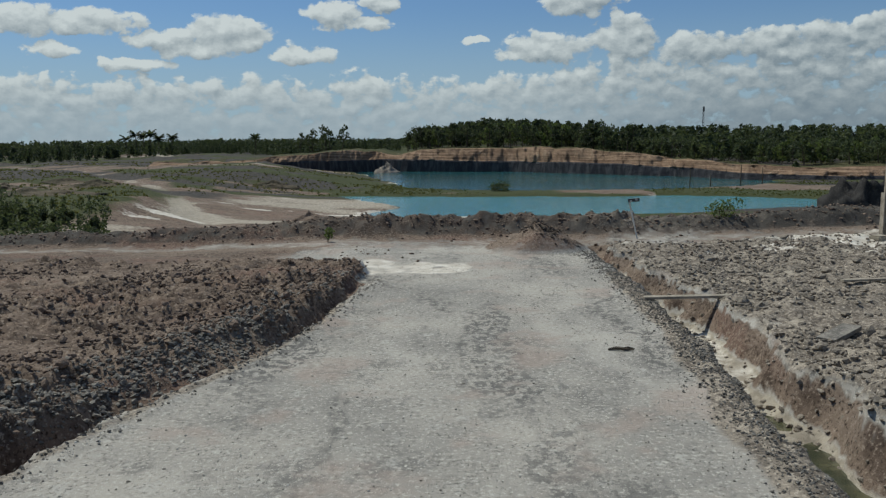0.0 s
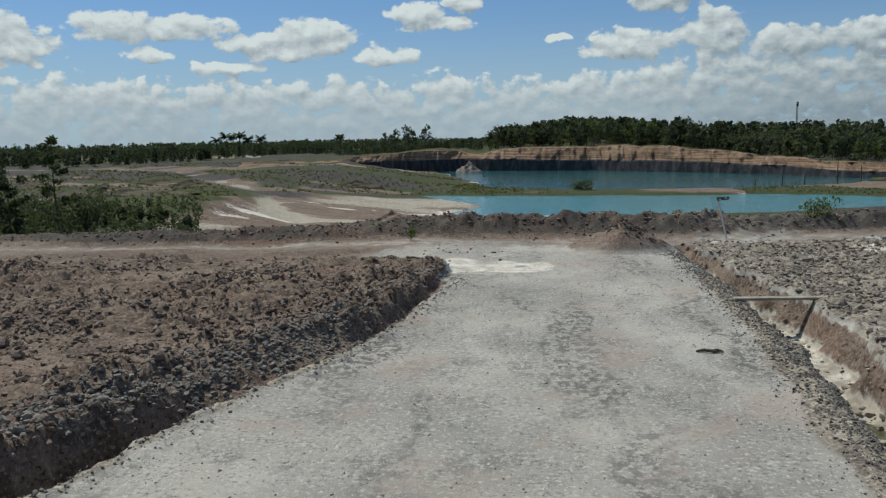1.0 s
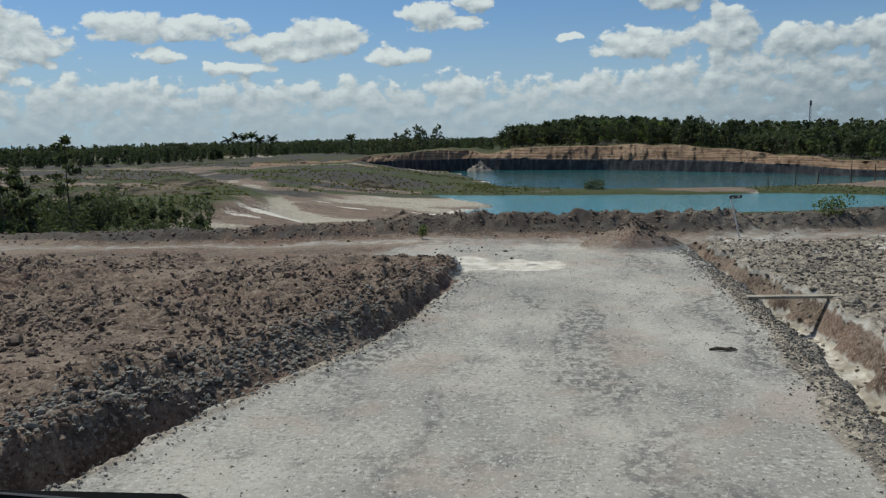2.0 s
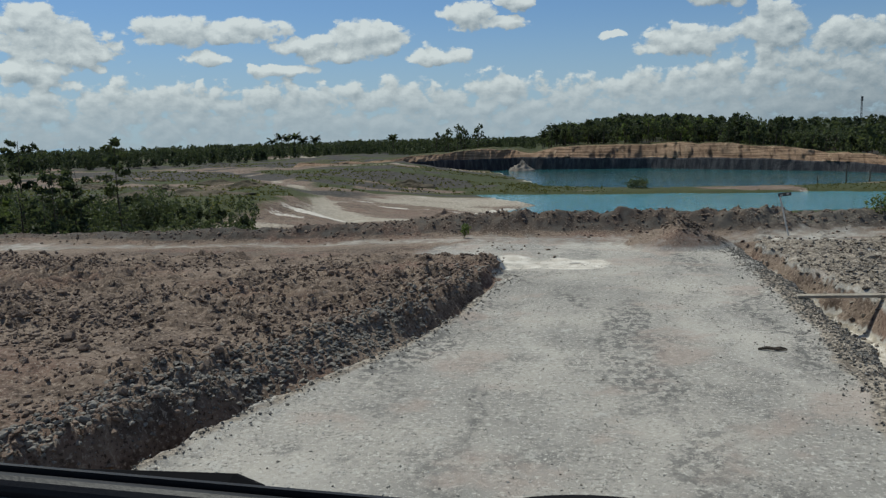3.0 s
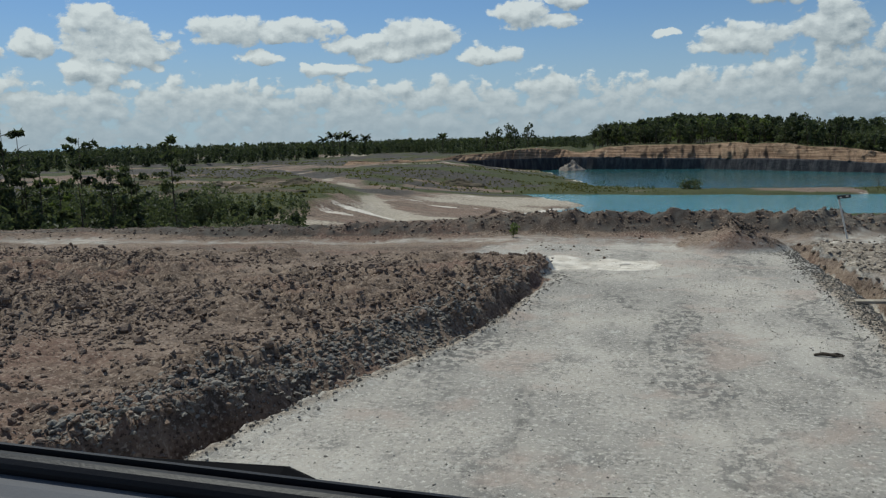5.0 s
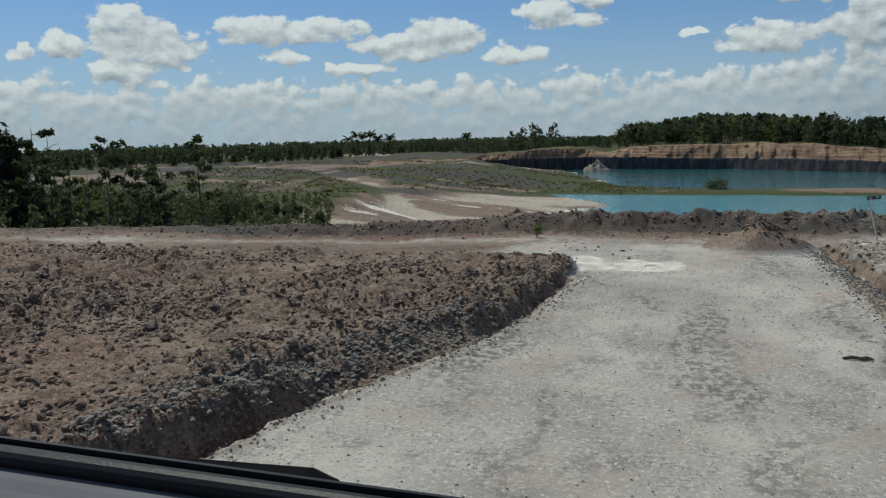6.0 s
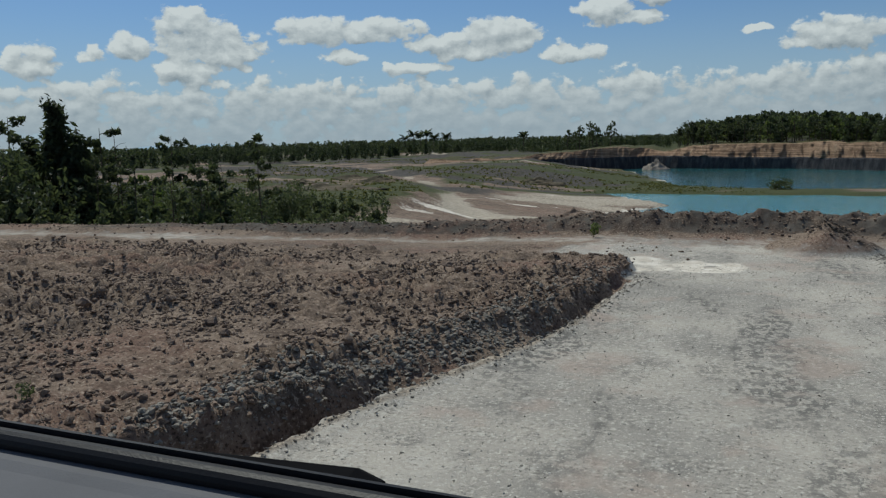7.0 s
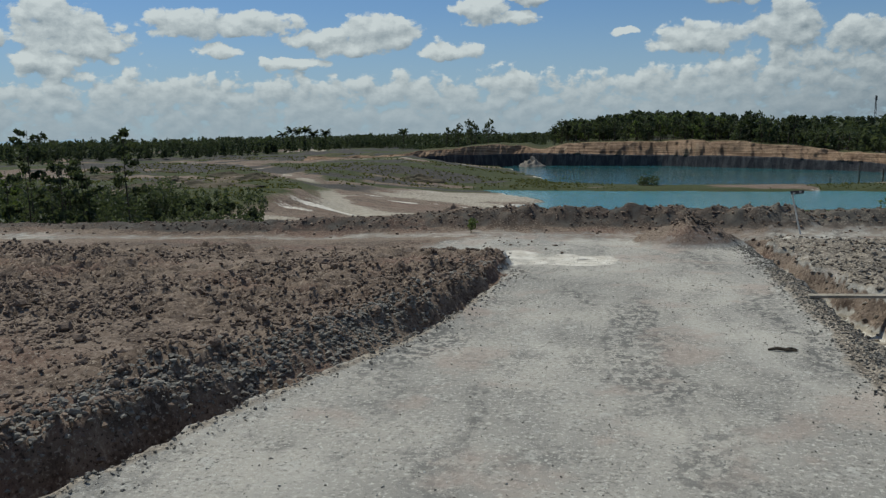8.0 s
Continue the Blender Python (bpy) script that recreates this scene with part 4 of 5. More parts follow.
def slim_tree(at, top, label, seed, mat="leaf_dark", tufts=9, spread=0.8, n=420, bare=0.45, size=0.2, trunk=0.05):
    rng = np.random.default_rng(seed)
    h = top + 0.35 - at[2]
    ob = thing("tree", at, label, "tree", "trees of the scrub")
    bm = bmesh.new()
    bend = rng.normal(0, 0.03, 2) * h
    spine = [(bend[0] * math.sin(2.5 * t), bend[1] * math.sin(2 * t), h * t * 0.98 - 0.2 * (t == 0)) for t in np.linspace(0, 1, 7)]
    tube(bm, spine, [trunk * (1.3 - 1.1 * t) for t in np.linspace(0, 1, 7)], 7)
    blobs = []
    for i in range(tufts):
        t = bare + (1 - bare) * (i + 0.6) / tufts
        a = i * 2.4 + rng.uniform(0, 0.8)
        reach = spread * rng.uniform(0.5, 1.0)
        p = Vector((bend[0] * math.sin(2.5 * t), bend[1] * math.sin(2 * t), h * t * 0.96))
        q = p + Vector((math.cos(a) * reach, math.sin(a) * reach, rng.uniform(0.05, 0.3) * spread))
        tube(bm, [p, p.lerp(q, 0.5) + Vector((0, 0, 0.06)), q], [trunk * 0.4, trunk * 0.25, trunk * 0.1], 5)
        blobs += [(*q, spread * rng.uniform(0.16, 0.3)), (*p.lerp(q, 0.55), spread * rng.uniform(0.15, 0.28))]
    part("trunk", bm, MAT["bark"], ob)
    if n:
        v, f = leaves(crown_points(n, blobs, rng), rng.uniform(0.6, 1.3, n) * size, rng, 0.3, 1.5)
        mesh_part("crown", mesh_from("crown", v, f, False), MAT[mat], ob)
    return ob


def conifer(at, top, label, seed, spread, n=2600):
    rng = np.random.default_rng(seed)
    h = top - at[2]
    ob = thing("tree", at, label, "tree", "trees of the scrub")
    bm = bmesh.new()
    tube(bm, [(0, 0, -0.2), (0.05, 0, h * 0.5), (0, 0.04, h)], [0.13, 0.08, 0.015], 8)
    pts = []
    for i in range(42):
        t = float(0.14 + 0.84 * i / 42)
        a = i * 2.39996
        reach = spread * (0.25 + 0.85 * (1.02 - t)) * rng.uniform(0.3, 1.15) * (0.45 if t > 0.8 else 1.0)
        p = Vector((0, 0, h * t))
        q = p + Vector((math.cos(a) * reach, math.sin(a) * reach, 0.12 * reach))
        tube(bm, [p, q], [0.03, 0.008], 5)
        m = n // 42
        u = rng.uniform(0.25, 1.1, m)[:, None]
        pts.append(np.array(p) + (np.array(q) - np.array(p)) * u + rng.normal(0, 0.16, (m, 3)))
    part("trunk", bm, MAT["bark"], ob)
    c = np.concatenate(pts)
    v, f = leaves(c, rng.uniform(0.6, 1.3, len(c)) * 0.24, rng, 0.2, 1.6)
    mesh_part("crown", mesh_from("crown", v, f, False), MAT["leaf_dark"], ob)


conifer(polar(43.8, 38), 4.45, "tall dark conifer at the edge of the field", 501, 1.7, 2300)
conifer(polar(45.3, 39.5), 2.9, "dense dark evergreen beside the tall conifer", 502, 1.7, 2000)
conifer(polar(42.6, 37.5), 3.1, "dark evergreen with an uneven top beside the conifer", 503, 1.3, 1700)
conifer(polar(48.5, 39), 3.0, "dark evergreen at the edge of the field", 504, 1.8, 1800)
slim_tree(polar(46.3, 37), 3.5, "thin tree with a sparse open crown", 511, "leaf", 9, 0.9, 380, 0.5)
slim_tree(polar(41.2, 38), 3.05, "slim dark tree with a leafy head", 512, "leaf_dark", 9, 0.75, 520, 0.45)
slim_tree(polar(40.5, 39), 2.9, "bare dead tree with thin upright branches", 513, "leaf", 16, 0.7, 0, 0.4, trunk=0.04)
slim_tree(polar(36.8, 45), 2.72, "slender tree with a small round head", 514, "leaf_dark", 10, 0.75, 420, 0.62)
slim_tree(polar(31.1, 45), 2.62, "slender tree with drooping lower branches", 515, "leaf_dark", 11, 0.95, 520, 0.5)
slim_tree(polar(37.4, 37), 0.9, "young slim tree in the scrub", 516, "leaf", 8, 0.7, 380, 0.3)
slim_tree(polar(34.0, 42), 0.6, "young slim tree in the scrub", 517, "leaf", 8, 0.7, 380, 0.3)
slim_tree(polar(39.3, 36.5), 1.3, "leaning thin tree in the scrub", 518, "leaf", 8, 0.6, 300, 0.35)
slim_tree(polar(47.6, 36), 2.2, "bare thin trunk at the edge of the field", 519, "leaf", 8, 0.6, 120, 0.5)
slim_tree(polar(38.3, 40), 0.9, "thin tree with few leaves in the scrub", 520, "leaf_light", 8, 0.6, 200, 0.4)
slim_tree(polar(35.4, 47), 0.9, "thin tree with few leaves in the scrub", 521, "leaf_dark", 8, 0.6, 260, 0.4)

for i in range(16):
    az, d = rng.uniform(34, 52), rng.uniform(35.5, 44)
    m, lab = (("leaf_dark", "thin dark sapling"), ("leaf", "thin green sapling"))[i % 2]
    slim_tree(polar(az, d), rng.uniform(0.2, 2.0), lab + " with a bare lower stem in the scrub", 530 + i, m, 10, 0.75, 340, 0.35, 0.18, 0.035)

# grass on the lower land and on the strip between the lakes
rng = np.random.default_rng(41)


def tufts(name, xs, ys, high, per, label, mat, seed):
    rng = np.random.default_rng(seed)
    n = len(xs)
    z = ground_height(xs, ys)
    keep = z > WATER_Z + 0.12
    xs, ys, z, high = xs[keep], ys[keep], z[keep], high[keep]
    i = np.repeat(np.arange(len(xs)), per)
    a, r = rng.uniform(0, 2 * math.pi, len(i)), rng.uniform(0, 0.7, len(i)) * high[i]
    c = np.stack([xs[i] + np.cos(a) * r, ys[i] + np.sin(a) * r, z[i]], 1)
    tip = c + np.stack([np.cos(a) * r * 0.8, np.sin(a) * r * 0.8, high[i] * rng.uniform(0.5, 1.1, len(i))], 1)
    w = np.stack([-np.sin(a), np.cos(a), 0 * a], 1) * (high[i] * 0.4)[:, None]
    v = np.stack([c - w, c + w, tip], 1).reshape(-1, 3)
    me = mesh_from(name, v, np.arange(len(v)).reshape(-1, 3), False)
    me.materials.append(mat)
    tagged(new(name, me), label, "grass", kind="stuff")


n = 9000
x, y = rng.uniform(-90, 4, n), rng.uniform(60, 200, n)
keep = (fbm(x * 0.4, y, 0.06, 4, 74) > -0.03) & (pale_flat(x, y) < 0.3) & (near_line(x, y, TRACK) > 3)
tufts("rough_grass", x[keep], y[keep], rng.uniform(0.10, 0.32, keep.sum()), 9, "rough green grass on the worked-over land", MAT["grass"], 42)
n = 5000
x, y = rng.uniform(-12, 70, n), rng.uniform(108, 150, n)
keep = (np.maximum(inside(x, y, NEAR_LAKE), inside(x, y, FAR_LAKE)) < -1.5) & (fbm(x, y, 0.08, 3, 75) + 0.1 * ramp(x, 0, 40) > 0.03)
tufts("strip_grass", x[keep], y[keep], rng.uniform(0.06, 0.22, keep.sum()), 9, "grass and reeds on the strip between the lakes", MAT["grass"], 43)
n = 1500
a, d = np.radians(rng.uniform(22.5, 55, n)), rng.uniform(31, 75, n)
woods("scrub_undergrowth", -np.sin(a) * d, np.cos(a) * d, rng.uniform(0.4, 1.1, n), 26, MAT["leaf"], "green undergrowth between the bushes", 44, 1.6)

n = 900
a, d = np.radians(rng.uniform(8, 38, n)), rng.uniform(58, 190, n)
x, y = -np.sin(a) * d, np.cos(a) * d
keep = (near_line(x, y, TRACK) > 3) & (fbm(x * 0.35, y, 0.09, 4, 74) > -0.07) & (np.maximum(inside(x, y, NEAR_LAKE), inside(x, y, FAR_LAKE)) < -6) & (pale_flat(x, y) < 0.2)
woods("low_shrubs", x[keep], y[keep], rng.uniform(0.12, 0.4, keep.sum()), 22, MAT["grass"], "low olive shrubs on the worked-over land", 45, 2.0)

# ---------------------------------------------------------------- stones and clods
rng = np.random.default_rng(51)


def scatter(n, xr, yr, accept, lo, hi, power=2.5):
    x, y = rng.uniform(*xr, n), rng.uniform(*yr, n)
    keep = rng.uniform(0, 1, n) < accept(x, y)
    x, y = x[keep], y[keep]
    return x, y, lo + (hi - lo) * rng.uniform(0, 1, len(x)) ** power


def on_field(x, y):
    p = masks(x, y)[0]
    lip = np.exp(-((x - left_edge(y) + trench_width(y) + 0.4) / 0.6) ** 2)
    return p * np.clip(0.12 + lip + 0.85 * ramp(fbm(x, y, 0.8, 3, 53), -0.05, 0.15), 0, 1)


x, y, s = scatter(90000, (-15, -1.2), (4, 16.8), on_field, 0.008, 0.05, 3.6)
stones("clods", x, y, s, MAT["clod"], "brown clods of churned earth on the field", "clods")
x, y, s = scatter(9000, (-30, -8), (12, 17), lambda x, y: masks(x, y)[0] * ramp(fbm(x * 0.4, y, 1.0, 3, 59), -0.02, 0.12), 0.012, 0.055, 3.2)
stones("clods", x, y, s, MAT["clod"], "brown clods on the back of the field", "clods")
x, y, s = scatter(9000, (-4.6, -1.2), (4.2, 13.8), lambda x, y: np.exp(-((x - left_edge(y) + trench_width(y) + 0.3) / 0.45) ** 2) * masks(x, y)[0], 0.008, 0.045, 2.5)
stones("grey_clods", x, y, s, MAT["stone"], "grey stony clods along the rim of the trench", "clods")
x, y, s = scatter(34000, (1.6, 3.4), (4, 17), lambda x, y: np.exp(-((x - right_edge(y) + 0.15) / 0.26) ** 2) * (x < right_edge(y) + 0.12), 0.006, 0.026, 3.0)
stones("gravel", x, y, s, MAT["gravel"], "dark grey gravel along the road's edge", "gravel")
x, y, s = scatter(9000, (-3.6, -0.8), (4.5, 14), lambda x, y: np.exp(-((x - left_edge(y) - 0.12) / 0.16) ** 2), 0.007, 0.03, 2.5)
stones("gravel", x, y, s, MAT["stone"], "grey gravel along the trench beside the road", "gravel")
x, y, s = scatter(11000, (-3.4, 3.1), (4, 17), lambda x, y: (x > left_edge(y)) * (x < right_edge(y)) * np.clip(0.25 + 1.5 * ramp(fbm(x, y, 0.9, 3, 58), 0.0, 0.18), 0, 1), 0.004, 0.017, 5)
stones("pebbles", x, y, s, MAT["stone"], "scattered pebbles on the dirt road", "pebbles")
x, y, s = scatter(9000, (-3.4, 3.1), (4, 17), lambda x, y: (x > left_edge(y)) * (x < right_edge(y)) * 0.7, 0.004, 0.014, 3)
stones("pebbles", x, y, s, MAT["pale_stone"], "pale chips of stone pressed into the dirt road", "pebbles")
x, y, s = scatter(26000, (-4.4, -1.5), (5, 10.5), lambda x, y: np.exp(-((x - left_edge(y) + trench_width(y) + 0.3) / 0.35) ** 2), 0.008, 0.042, 3.4)
stones("rim_rubble", x, y, s, MAT["stone"], "grey broken rubble sliding down to the trench", "rubble")
x, y, s = scatter(100000, (3.0, 14), (4, 19), lambda x, y: (masks(x, y)[3] + 0.4 * masks(x, y)[2]) * np.clip(0.25 + 1.2 * ramp(fbm(x, y, 0.7, 3, 57), -0.1, 0.12), 0, 1) * np.exp(-(x - 3.0) / 7), 0.007, 0.055, 4.5)
stones("rubble", x, y, s, MAT["tan_stone"], "grey-brown rubble on the bank beside the ditch", "rubble")
x, y, s = scatter(60000, (-26, 14), (15.5, 22), lambda x, y: np.clip(berm_profile(x, y)[0] * 1.6 + 0.7 * np.exp(-(((x - 2.1) / 0.45) ** 2 + ((y - 17.3) / 0.35) ** 2)) + 0.05 * (np.abs(y - 17) < 1.2) * (np.abs(x - 1) > 1.5) * (x > -2.5), 0, 1), 0.010, 0.055, 3.6)
stones("ridge_clods", x, y, s, MAT["clod"], "dark clods on the ridge of spoil", "clods")

x, y, s = scatter(1100, (1.5, 3.0), (16.5, 17.6), lambda x, y: np.exp(-(((x - 2.15) / 0.28) ** 2 + ((y - 17.15) / 0.22) ** 2)), 0.012, 0.055, 2.8)
stones("heap_clods", x, y, s, MAT["dark_clod"], "dark clods tipped on the heap of sand", "clods")


def big_stone(seed):
    rng = np.random.default_rng(seed)
    bm = bmesh.new()
    bmesh.ops.create_icosphere(bm, subdivisions=2, radius=1.0)
    off = Vector(rng.uniform(-9, 9, 3))
    sx = rng.uniform(0.7, 1.25, 3)
    for v in bm.verts:
        n_ = noise.noise(v.co * 1.3 + off) * 0.5 + noise.noise(v.co * 3.5 + off) * 0.2
        v.co = Vector((v.co.x * sx[0], v.co.y * sx[1], v.co.z * 0.75 * sx[2])) * (1 + n_)
    me = bpy.data.meshes.new("clod")
    bm.to_mesh(me)
    bm.free()
    return me


shapes = [big_stone(600 + i) for i in range(8)]
for i in range(16):
    shapes[i % 8].materials.clear()
clod_meshes = shapes[:4]
rock_meshes = shapes[4:]
for m in clod_meshes:
    m.materials.append(MAT["clod"])
for m in rock_meshes:
    m.materials.append(MAT["tan_stone"])
x, y, s = scatter(900, (-12, -1.5), (5, 15.5), on_field, 0.045, 0.10, 2.5)
for i in range(min(70, len(x))):
    ob = new("clod", clod_meshes[i % 4])
    ob.matrix_basis = pose(x[i], y[i], height_at(x[i], y[i]) + 0.03, 0, 0, rng.uniform(0, 360)) @ Matrix.Scale(s[i], 4)
    tagged(ob, "large brown clod of earth on the churned field", "clod", "large clods on the field")
x, y, s = scatter(900, (3.9, 9), (5, 16), lambda x, y: masks(x, y)[3] * np.exp(-(x - 4) / 4), 0.045, 0.12, 2.5)
for i in range(min(60, len(x))):
    ob = new("rock", rock_meshes[i % 4])
    ob.matrix_basis = pose(x[i], y[i], height_at(x[i], y[i]) + 0.03, 0, 0, rng.uniform(0, 360)) @ Matrix.Scale(s[i], 4)
    tagged(ob, "grey-brown rock on the bank beside the ditch", "rock", "rocks on the bank")

# ---------------------------------------------------------------- things by the road
def lay_plank(name, at, size, turn, tilt, mat, label, sag=0.0):
    bm = bmesh.new()
    n = 12
    lx, ly, lz = size
    for i in range(n):
        box(bm, (lx / n * 1.0, ly, lz), Matrix.Translation((lx * ((i + 0.5) / n - 0.5), 0, -sag * math.sin(math.pi * (i + 0.5) / n))))
    bmesh.ops.remove_doubles(bm, verts=bm.verts, dist=0.002)
    ob = part(name, bm, mat)
    ob.matrix_basis = pose(*at, 0, tilt, turn)
    return tagged(ob, label, "plank")


lay_plank("plank", (3.56, 11.75, 0.06), (1.26, 0.14, 0.035), -1.5, -1.0, MAT["wood"], "weathered wooden plank laid across the ditch")
lay_plank("board", (6.75, 12.1, height_at(6.75, 12.1) + 0.06), (1.5, 0.10, 0.03), 2, -1, MAT["wood"], "pale weathered board lying on the stony bank")
lay_plank("slab", (4.55, 9.15, height_at(4.55, 9.15) + 0.05), (0.62, 0.22, 0.05), 38, -6, MAT["stone"], "dark flat slab of stone on the bank")


def build_stick():
    bm = bmesh.new()
    tube(bm, [(-0.14, 0, 0.015), (-0.05, 0.01, 0.03), (0.06, -0.01, 0.025), (0.15, 0.015, 0.012)], [0.012, 0.02, 0.016, 0.006], 7)
    tube(bm, [(0.0, 0, 0.025), (0.09, 0.05, 0.03), (0.16, 0.05, 0.015)], [0.016, 0.012, 0.005], 6)
    ob = part("stick", bm, MAT["bark"])
    ob.matrix_basis = pose(1.99, 8.97, height_at(1.99, 8.97), 0, 0, -8)
    tagged(ob, "dark broken stick lying on the dirt road", "stick")


build_stick()
MAT["white_paint"] = earth("chalky_paint", (0.50, 0.49, 0.46), (0.62, 0.61, 0.58), (0.70, 0.69, 0.66), 6.0, 0.7)
MAT["dark_board"] = earth("dark_board", (0.04, 0.04, 0.042), (0.07, 0.07, 0.07), (0.12, 0.12, 0.12), 6.0, 0.7)


def build_stake():
    ob = thing("marker_stake", (4.46, 18.6, height_at(4.46, 18.6)), "leaning pale survey stake with a small dark board on top", "stake")
    lean = pose(0, 0, 0, 0, -13, 0)
    bm = bmesh.new()
    box(bm, (0.032, 0.03, 1.0), lean @ Matrix.Translation((0, 0, 0.42)), 0.004)
    part("stake", bm, MAT["white_paint"], ob)
    bm = bmesh.new()
    box(bm, (0.27, 0.02, 0.075), lean @ pose(0.10, -0.03, 0.90, 0, 8, 0), 0.004)
    board = part("board", bm, MAT["dark_board"], ob)
    for dx in (0.02, 0.15):
        bm = bmesh.new()
        box(bm, (0.05, 0.006, 0.03), lean @ pose(dx + 0.01, -0.045, 0.90, 0, 8, 0))
        part("mark", bm, MAT["white_paint"], board)


build_stake()


def build_post():
    ob = thing("wooden_post", (9.42, 17.2, height_at(9.42, 17.2)), "tall weathered wooden post on the bank", "post")
    bm = bmesh.new()
    tube(bm, [(0, 0, -0.4), (0, 0, 1.2), (0.0, 0, 2.4), (0.01, 0, 3.0)], [0.075, 0.07, 0.066, 0.062], 10)
    part("pole", bm, MAT["wood"], ob)
    bm = bmesh.new()
    box(bm, (0.03, 0.16, 0.9), Matrix.Translation((-0.085, 0, 0.5)), 0.004)
    part("brace", bm, MAT["wood"], ob)
    bm = bmesh.new()
    box(bm, (0.34, 0.3, 0.16), pose(-0.3, -0.35, 0.04, 0, 0, 20), 0.03)
    b = part("block", bm, MAT["sand"])
    b.name = "block"
    b.matrix_basis = pose(9.42, 17.2, height_at(9.2, 16.9))
    tagged(b, "mossy yellowish block beside the wooden post", "block")


build_post()
bush("shrub", (6.75, 19.7, height_at(6.75, 19.7)), 0.55, 0.45, 260, MAT["leaf_light"], "sparse light green shrub on the ridge", 701, 0.07, 9)
bush("weed", (-2.75, 18.9, height_at(-2.75, 18.9)), 0.38, 0.22, 160, MAT["leaf_light"], "small weed in front of the ridge", 702, 0.05, 5)
bush("weed", (-5.8, 5.45, height_at(-5.8, 5.45)), 0.22, 0.14, 90, MAT["leaf"], "small weed on the churned field", 703, 0.03, 5)
bush("shrub", (8.9, 116.5 + 10, height_at(8.9, 126.5)), 1.5, 2.0, 420, MAT["leaf"], "dark shrub on the strip between the lakes", 704, 0.3, 7)
bush("shrub", (-4.5, 152, height_at(-4.5, 152)), 1.2, 3.0, 420, MAT["leaf"], "low dark shrub on the lake shore", 705, 0.3, 7)

for i, (x, y, h) in enumerate(((37.0, 136, 2.6), (41.6, 137, 4.4), (44.0, 134, 2.0), (50.5, 138, 4.2), (54.5, 139, 3.0), (31.5, 134.5, 1.8))):
    ob = thing("dead_trunk", (x, y, height_at(x, y)), "bare dead trunk standing at the lake's edge", "dead trunk", "dead trunks by the lake")
    bm = bmesh.new()
    tube(bm, [(0, 0, -0.3), (0.06 * (-1) ** i, 0, h * 0.5), (0.02, 0, h)], [0.11, 0.09, 0.05], 6)
    part("trunk", bm, MAT["bark"], ob)


def build_mast():
    x, y = -math.sin(radians(-17.6)) * 330, math.cos(radians(-17.6)) * 330
    ob = thing("radio_mast", (x, y, height_at(x, y)), "thin lattice radio mast on the wooded hill", "mast")
    top = 13.7 - height_at(x, y)
    bm = bmesh.new()
    for a in (0, 120, 240):
        c, s_ = math.cos(radians(a)), math.sin(radians(a))
        tube(bm, [(0.4 * c, 0.4 * s_, -0.5), (0.22 * c, 0.22 * s_, top)], [0.07, 0.05], 5)
    part("leg_frame", bm, MAT["dark_board"], ob)
    bm = bmesh.new()
    for i in range(10):
        z = top * i / 10
        for a in (0, 120, 240):
            p = [(0.38 * math.cos(radians(q)), 0.38 * math.sin(radians(q))) for q in (a, a + 120)]
            tube(bm, [(*p[0], z), (*p[1], z + top / 10)], [0.035, 0.035], 4)
    part("bracing", bm, MAT["dark_board"], ob)
    bm = bmesh.new()
    box(bm, (0.5, 0.25, 1.6), Matrix.Translation((0.2, 0, top - 1.0)), 0.03)
    part("antenna", bm, MAT["dark_board"], ob)


build_mast()

# green seep water standing in the near end of the ditch
me = flat_mesh("ditch_water", [(2.5, 1.0), (4.2, 1.0), (4.2, 6.6), (4.0, 7.6), (3.3, 8.2), (2.8, 7.2)], -0.50)
m, k, b = material("ditch_water", 0.12, 0.5)
p = place_of(k)
k.link(k.mix(k.step(k.noise(p, 3.0, 4), 0.4, 0.65), (0.035, 0.042, 0.024), (0.10, 0.095, 0.055)), b.inputs["Base Color"])
bump(k, b, k.noise(p, 9.0, 3), 0.2, 0.01)
me.materials.append(m)
tagged(new("ditch_water", me), "murky green water standing in the ditch", "water", kind="structure")


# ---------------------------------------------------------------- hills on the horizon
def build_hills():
    m, k, b = material("far_hills_haze_glow", 1.0, 0.0)
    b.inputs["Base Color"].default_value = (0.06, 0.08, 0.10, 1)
    # distance haze is painted here: the hills themselves glow pale blue
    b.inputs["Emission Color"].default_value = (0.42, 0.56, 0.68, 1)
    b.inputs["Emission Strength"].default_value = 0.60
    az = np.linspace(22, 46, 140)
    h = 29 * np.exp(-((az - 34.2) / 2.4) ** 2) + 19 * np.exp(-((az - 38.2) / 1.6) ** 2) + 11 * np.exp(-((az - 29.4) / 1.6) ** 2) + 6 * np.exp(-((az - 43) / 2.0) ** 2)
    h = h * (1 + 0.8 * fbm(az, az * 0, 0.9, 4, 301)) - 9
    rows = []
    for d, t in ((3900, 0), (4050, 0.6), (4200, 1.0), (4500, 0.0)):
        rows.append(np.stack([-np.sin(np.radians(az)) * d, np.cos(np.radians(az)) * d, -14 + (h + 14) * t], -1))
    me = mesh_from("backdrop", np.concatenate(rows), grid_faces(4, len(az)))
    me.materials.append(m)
    tagged(new("backdrop", me), "hills on the horizon, their haze painted as a pale blue glow", "hills", kind="structure")


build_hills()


# ---------------------------------------------------------------- the cab that the camera looks out of
def plastic(name, col, rough, grain, spec=0.35):
    m, k, b = material(name, rough, spec)
    p = place_of(k)
    k.link(k.mix(k.noise(p, 9.0, 4), tuple(c * 0.8 for c in col), tuple(c * 1.2 for c in col)), b.inputs["Base Color"])
    bump(k, b, k.noise(p, grain, 3, 0.6), 0.25, 0.002)
    return m


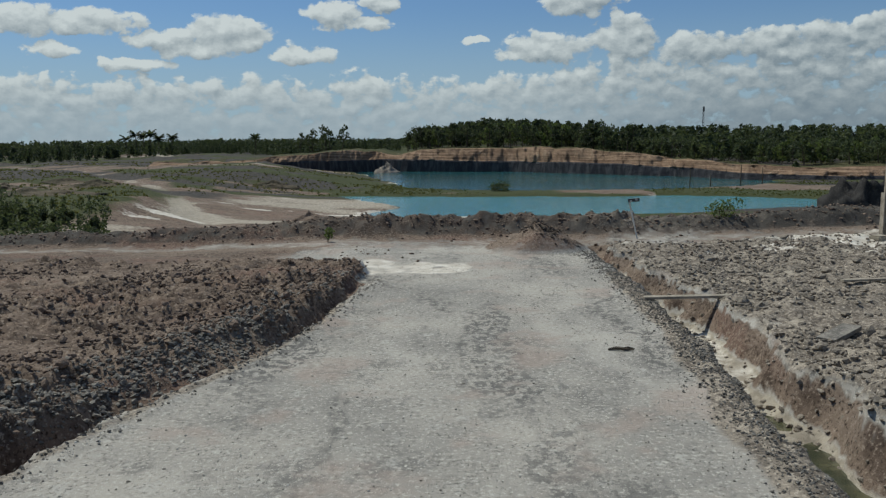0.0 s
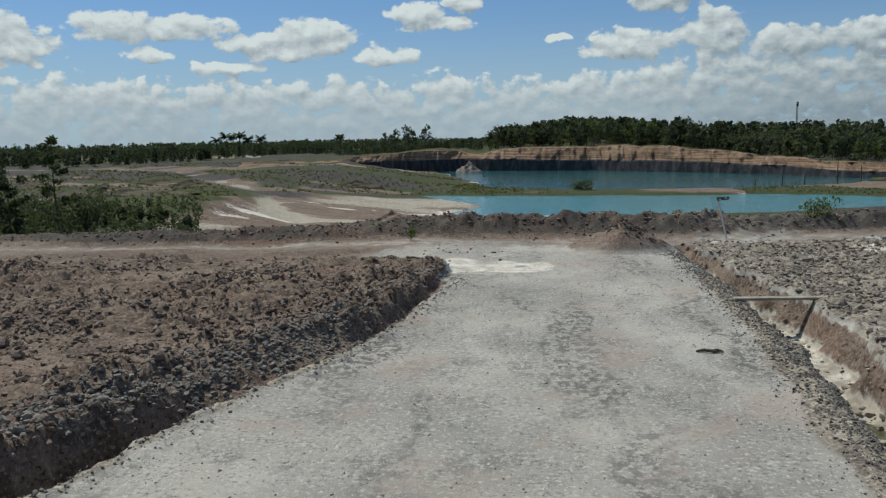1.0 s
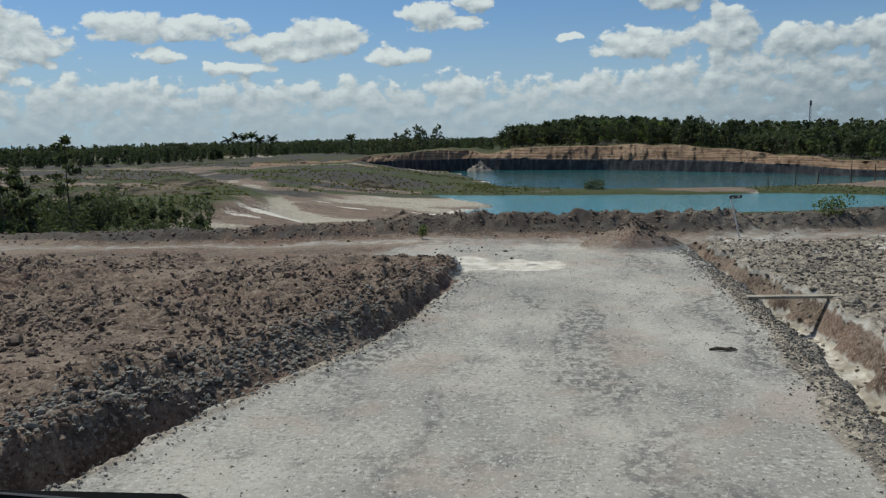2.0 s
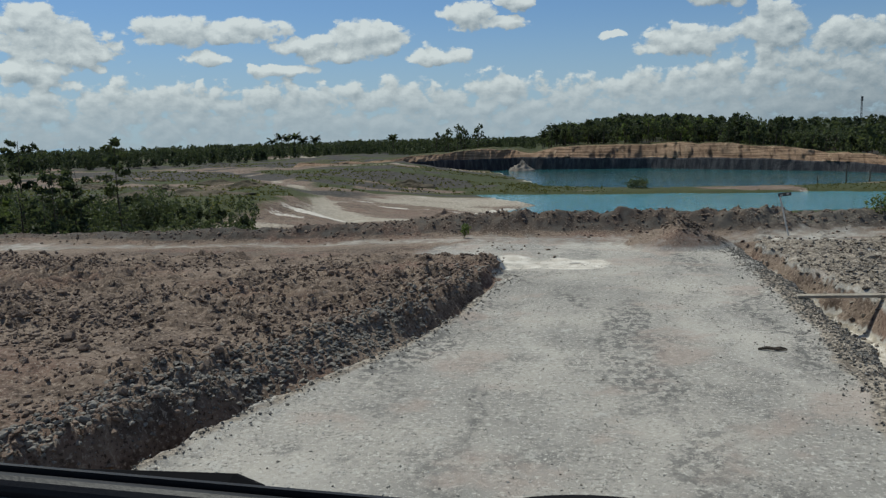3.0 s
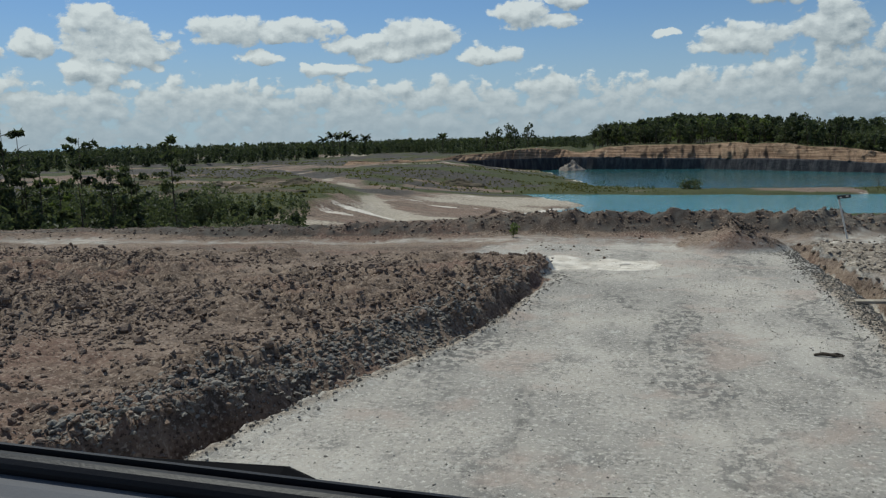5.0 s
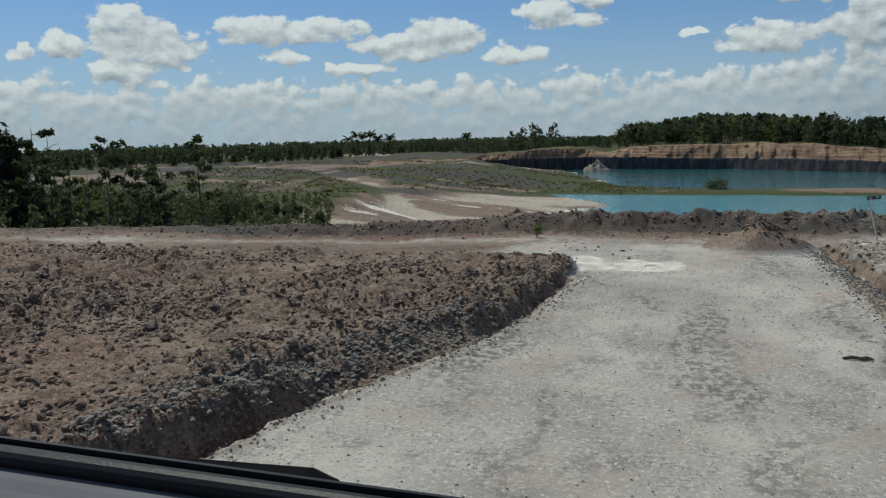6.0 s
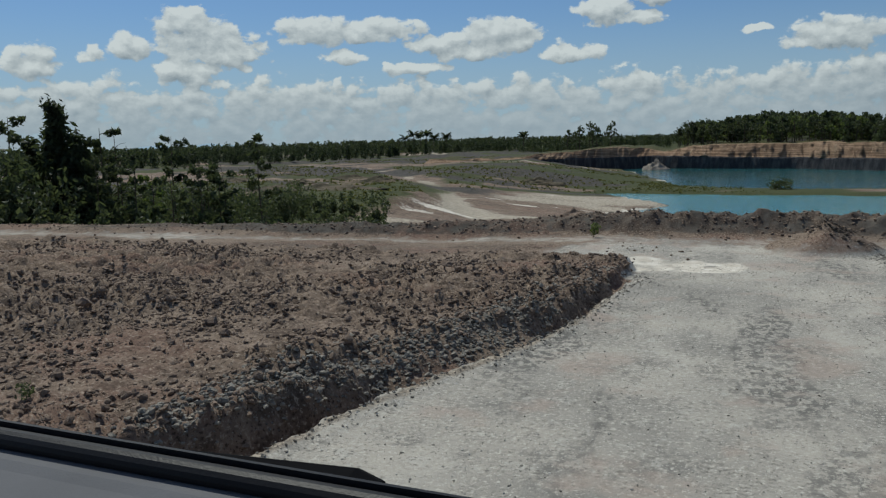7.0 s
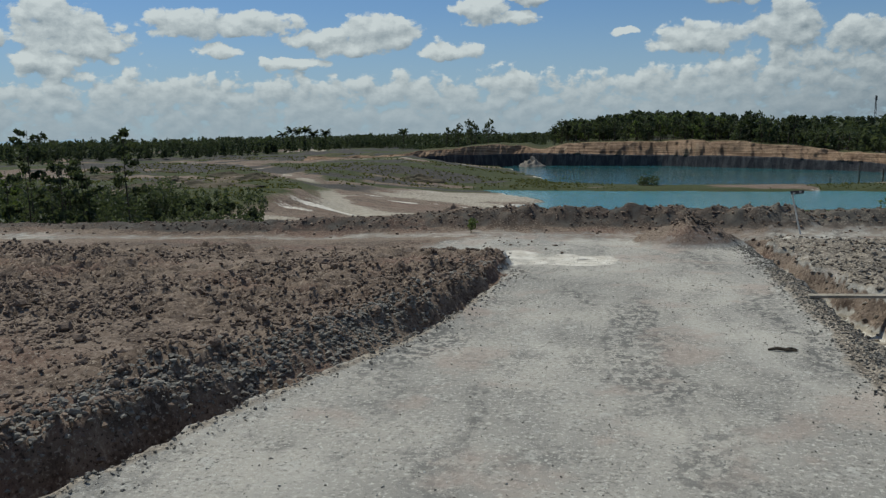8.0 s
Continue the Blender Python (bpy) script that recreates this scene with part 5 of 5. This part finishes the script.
def sweep(bm, profile, x0, x1, n=24, bow=0.0):
    """A profile in y and z, drawn out along x."""
    rows = []
    for i in range(n + 1):
        x = x0 + (x1 - x0) * i / n
        d = bow * (2 * i / n - 1) ** 2
        rows.append([bm.verts.new((x, y - d, z)) for y, z in profile])
    m = len(profile)
    for a, b in zip(rows, rows[1:]):
        for j in range(m):
            bm.faces.new((a[j], b[j], b[(j + 1) % m], a[(j + 1) % m]))
    bm.faces.new(rows[0])
    bm.faces.new(rows[-1][::-1])


def build_cab():
    cab = thing("truck_cab_front", (0, 0.692, 0), "dark dashboard edge and windscreen seal of a parked truck", "truck", turn=-3.9)
    eye = Matrix.Translation((0, 0, 2.35))
    cab.matrix_basis = eye @ Matrix.Rotation(radians(0.7), 4, "Y") @ eye.inverted() @ cab.matrix_basis
    rubber = plastic("black_rubber", (0.010, 0.010, 0.012), 0.5, 220.0, 0.16)
    matt = plastic("matt_black", (0.010, 0.010, 0.011), 0.95, 120.0, 0.02)
    dash = plastic("grey_dashboard", (0.12, 0.121, 0.13), 0.7, 320.0, 0.05)
    bm = bmesh.new()
    sweep(bm, [(0.0 + 0.014 * math.cos(a), 1.992 + 0.013 * math.sin(a)) for a in (2 * math.pi * j / 14 for j in range(14))], -1.15, 1.15)
    part("windscreen_seal", bm, rubber, cab, "black rubber windscreen seal")
    bm = bmesh.new()
    sweep(bm, [(0.011, 2.0085), (0.016, 2.0085), (0.022, 1.995), (0.022, 1.98), (0.011, 1.98)], -1.15, 1.15)
    part("outer_lip", bm, rubber, cab)
    bm = bmesh.new()
    sweep(bm, [(-0.010, 1.984), (-0.03, 1.983), (-0.045, 1.978), (-0.25, 1.955), (-0.27, 1.93), (-0.26, 1.7), (-0.01, 1.7)], -1.15, 1.15)
    part("dashboard", bm, dash, cab, "grey grained dashboard")
    bm = bmesh.new()
    sweep(bm, [(0.0, 1.975), (0.06, 1.96), (0.09, 1.9), (0.09, 0.55), (0.0, 0.55)], -1.15, 1.15)
    part("front_panel", bm, plastic("cab_paint", (0.35, 0.35, 0.34), 0.4, 60.0), cab)
    bm = bmesh.new()
    for x in (-0.85, 0.85):
        box(bm, (0.22, 0.5, 0.6), Matrix.Translation((x, -0.2, 0.28)), 0.04)
    part("front_support", bm, rubber, cab)
    bm = bmesh.new()
    sweep(bm, [(0.066, 1.950), (0.090, 1.950), (0.090, 1.986), (0.080, 1.990), (0.066, 1.985)], -0.70, -0.385, 10)
    for v in bm.verts:
        v.co.z += 0.05 * (v.co.x + 0.385) - (0.012 if v.co.x > -0.39 and v.co.z > 1.97 else 0.0)
    part("wiper", bm, matt, cab, "black windscreen wiper at rest")
    bm = bmesh.new()
    n = 16
    rows = []
    for i in range(n + 1):
        x = -0.175 + 0.32 * i / n
        top = 1.955 + 0.046 * math.sin(math.pi * i / n) ** 0.5
        rows.append([bm.verts.new((x, 0.056, 1.95)), bm.verts.new((x, 0.056, top)), bm.verts.new((x, 0.10, top - 0.012)), bm.verts.new((x, 0.10, 1.94))])
    for a_, b_ in zip(rows, rows[1:]):
        for j in range(4):
            bm.faces.new((a_[j], b_[j], b_[(j + 1) % 4], a_[(j + 1) % 4]))
    part("pivot_cover", bm, matt, cab, "black rounded wiper pivot cover")


build_cab()
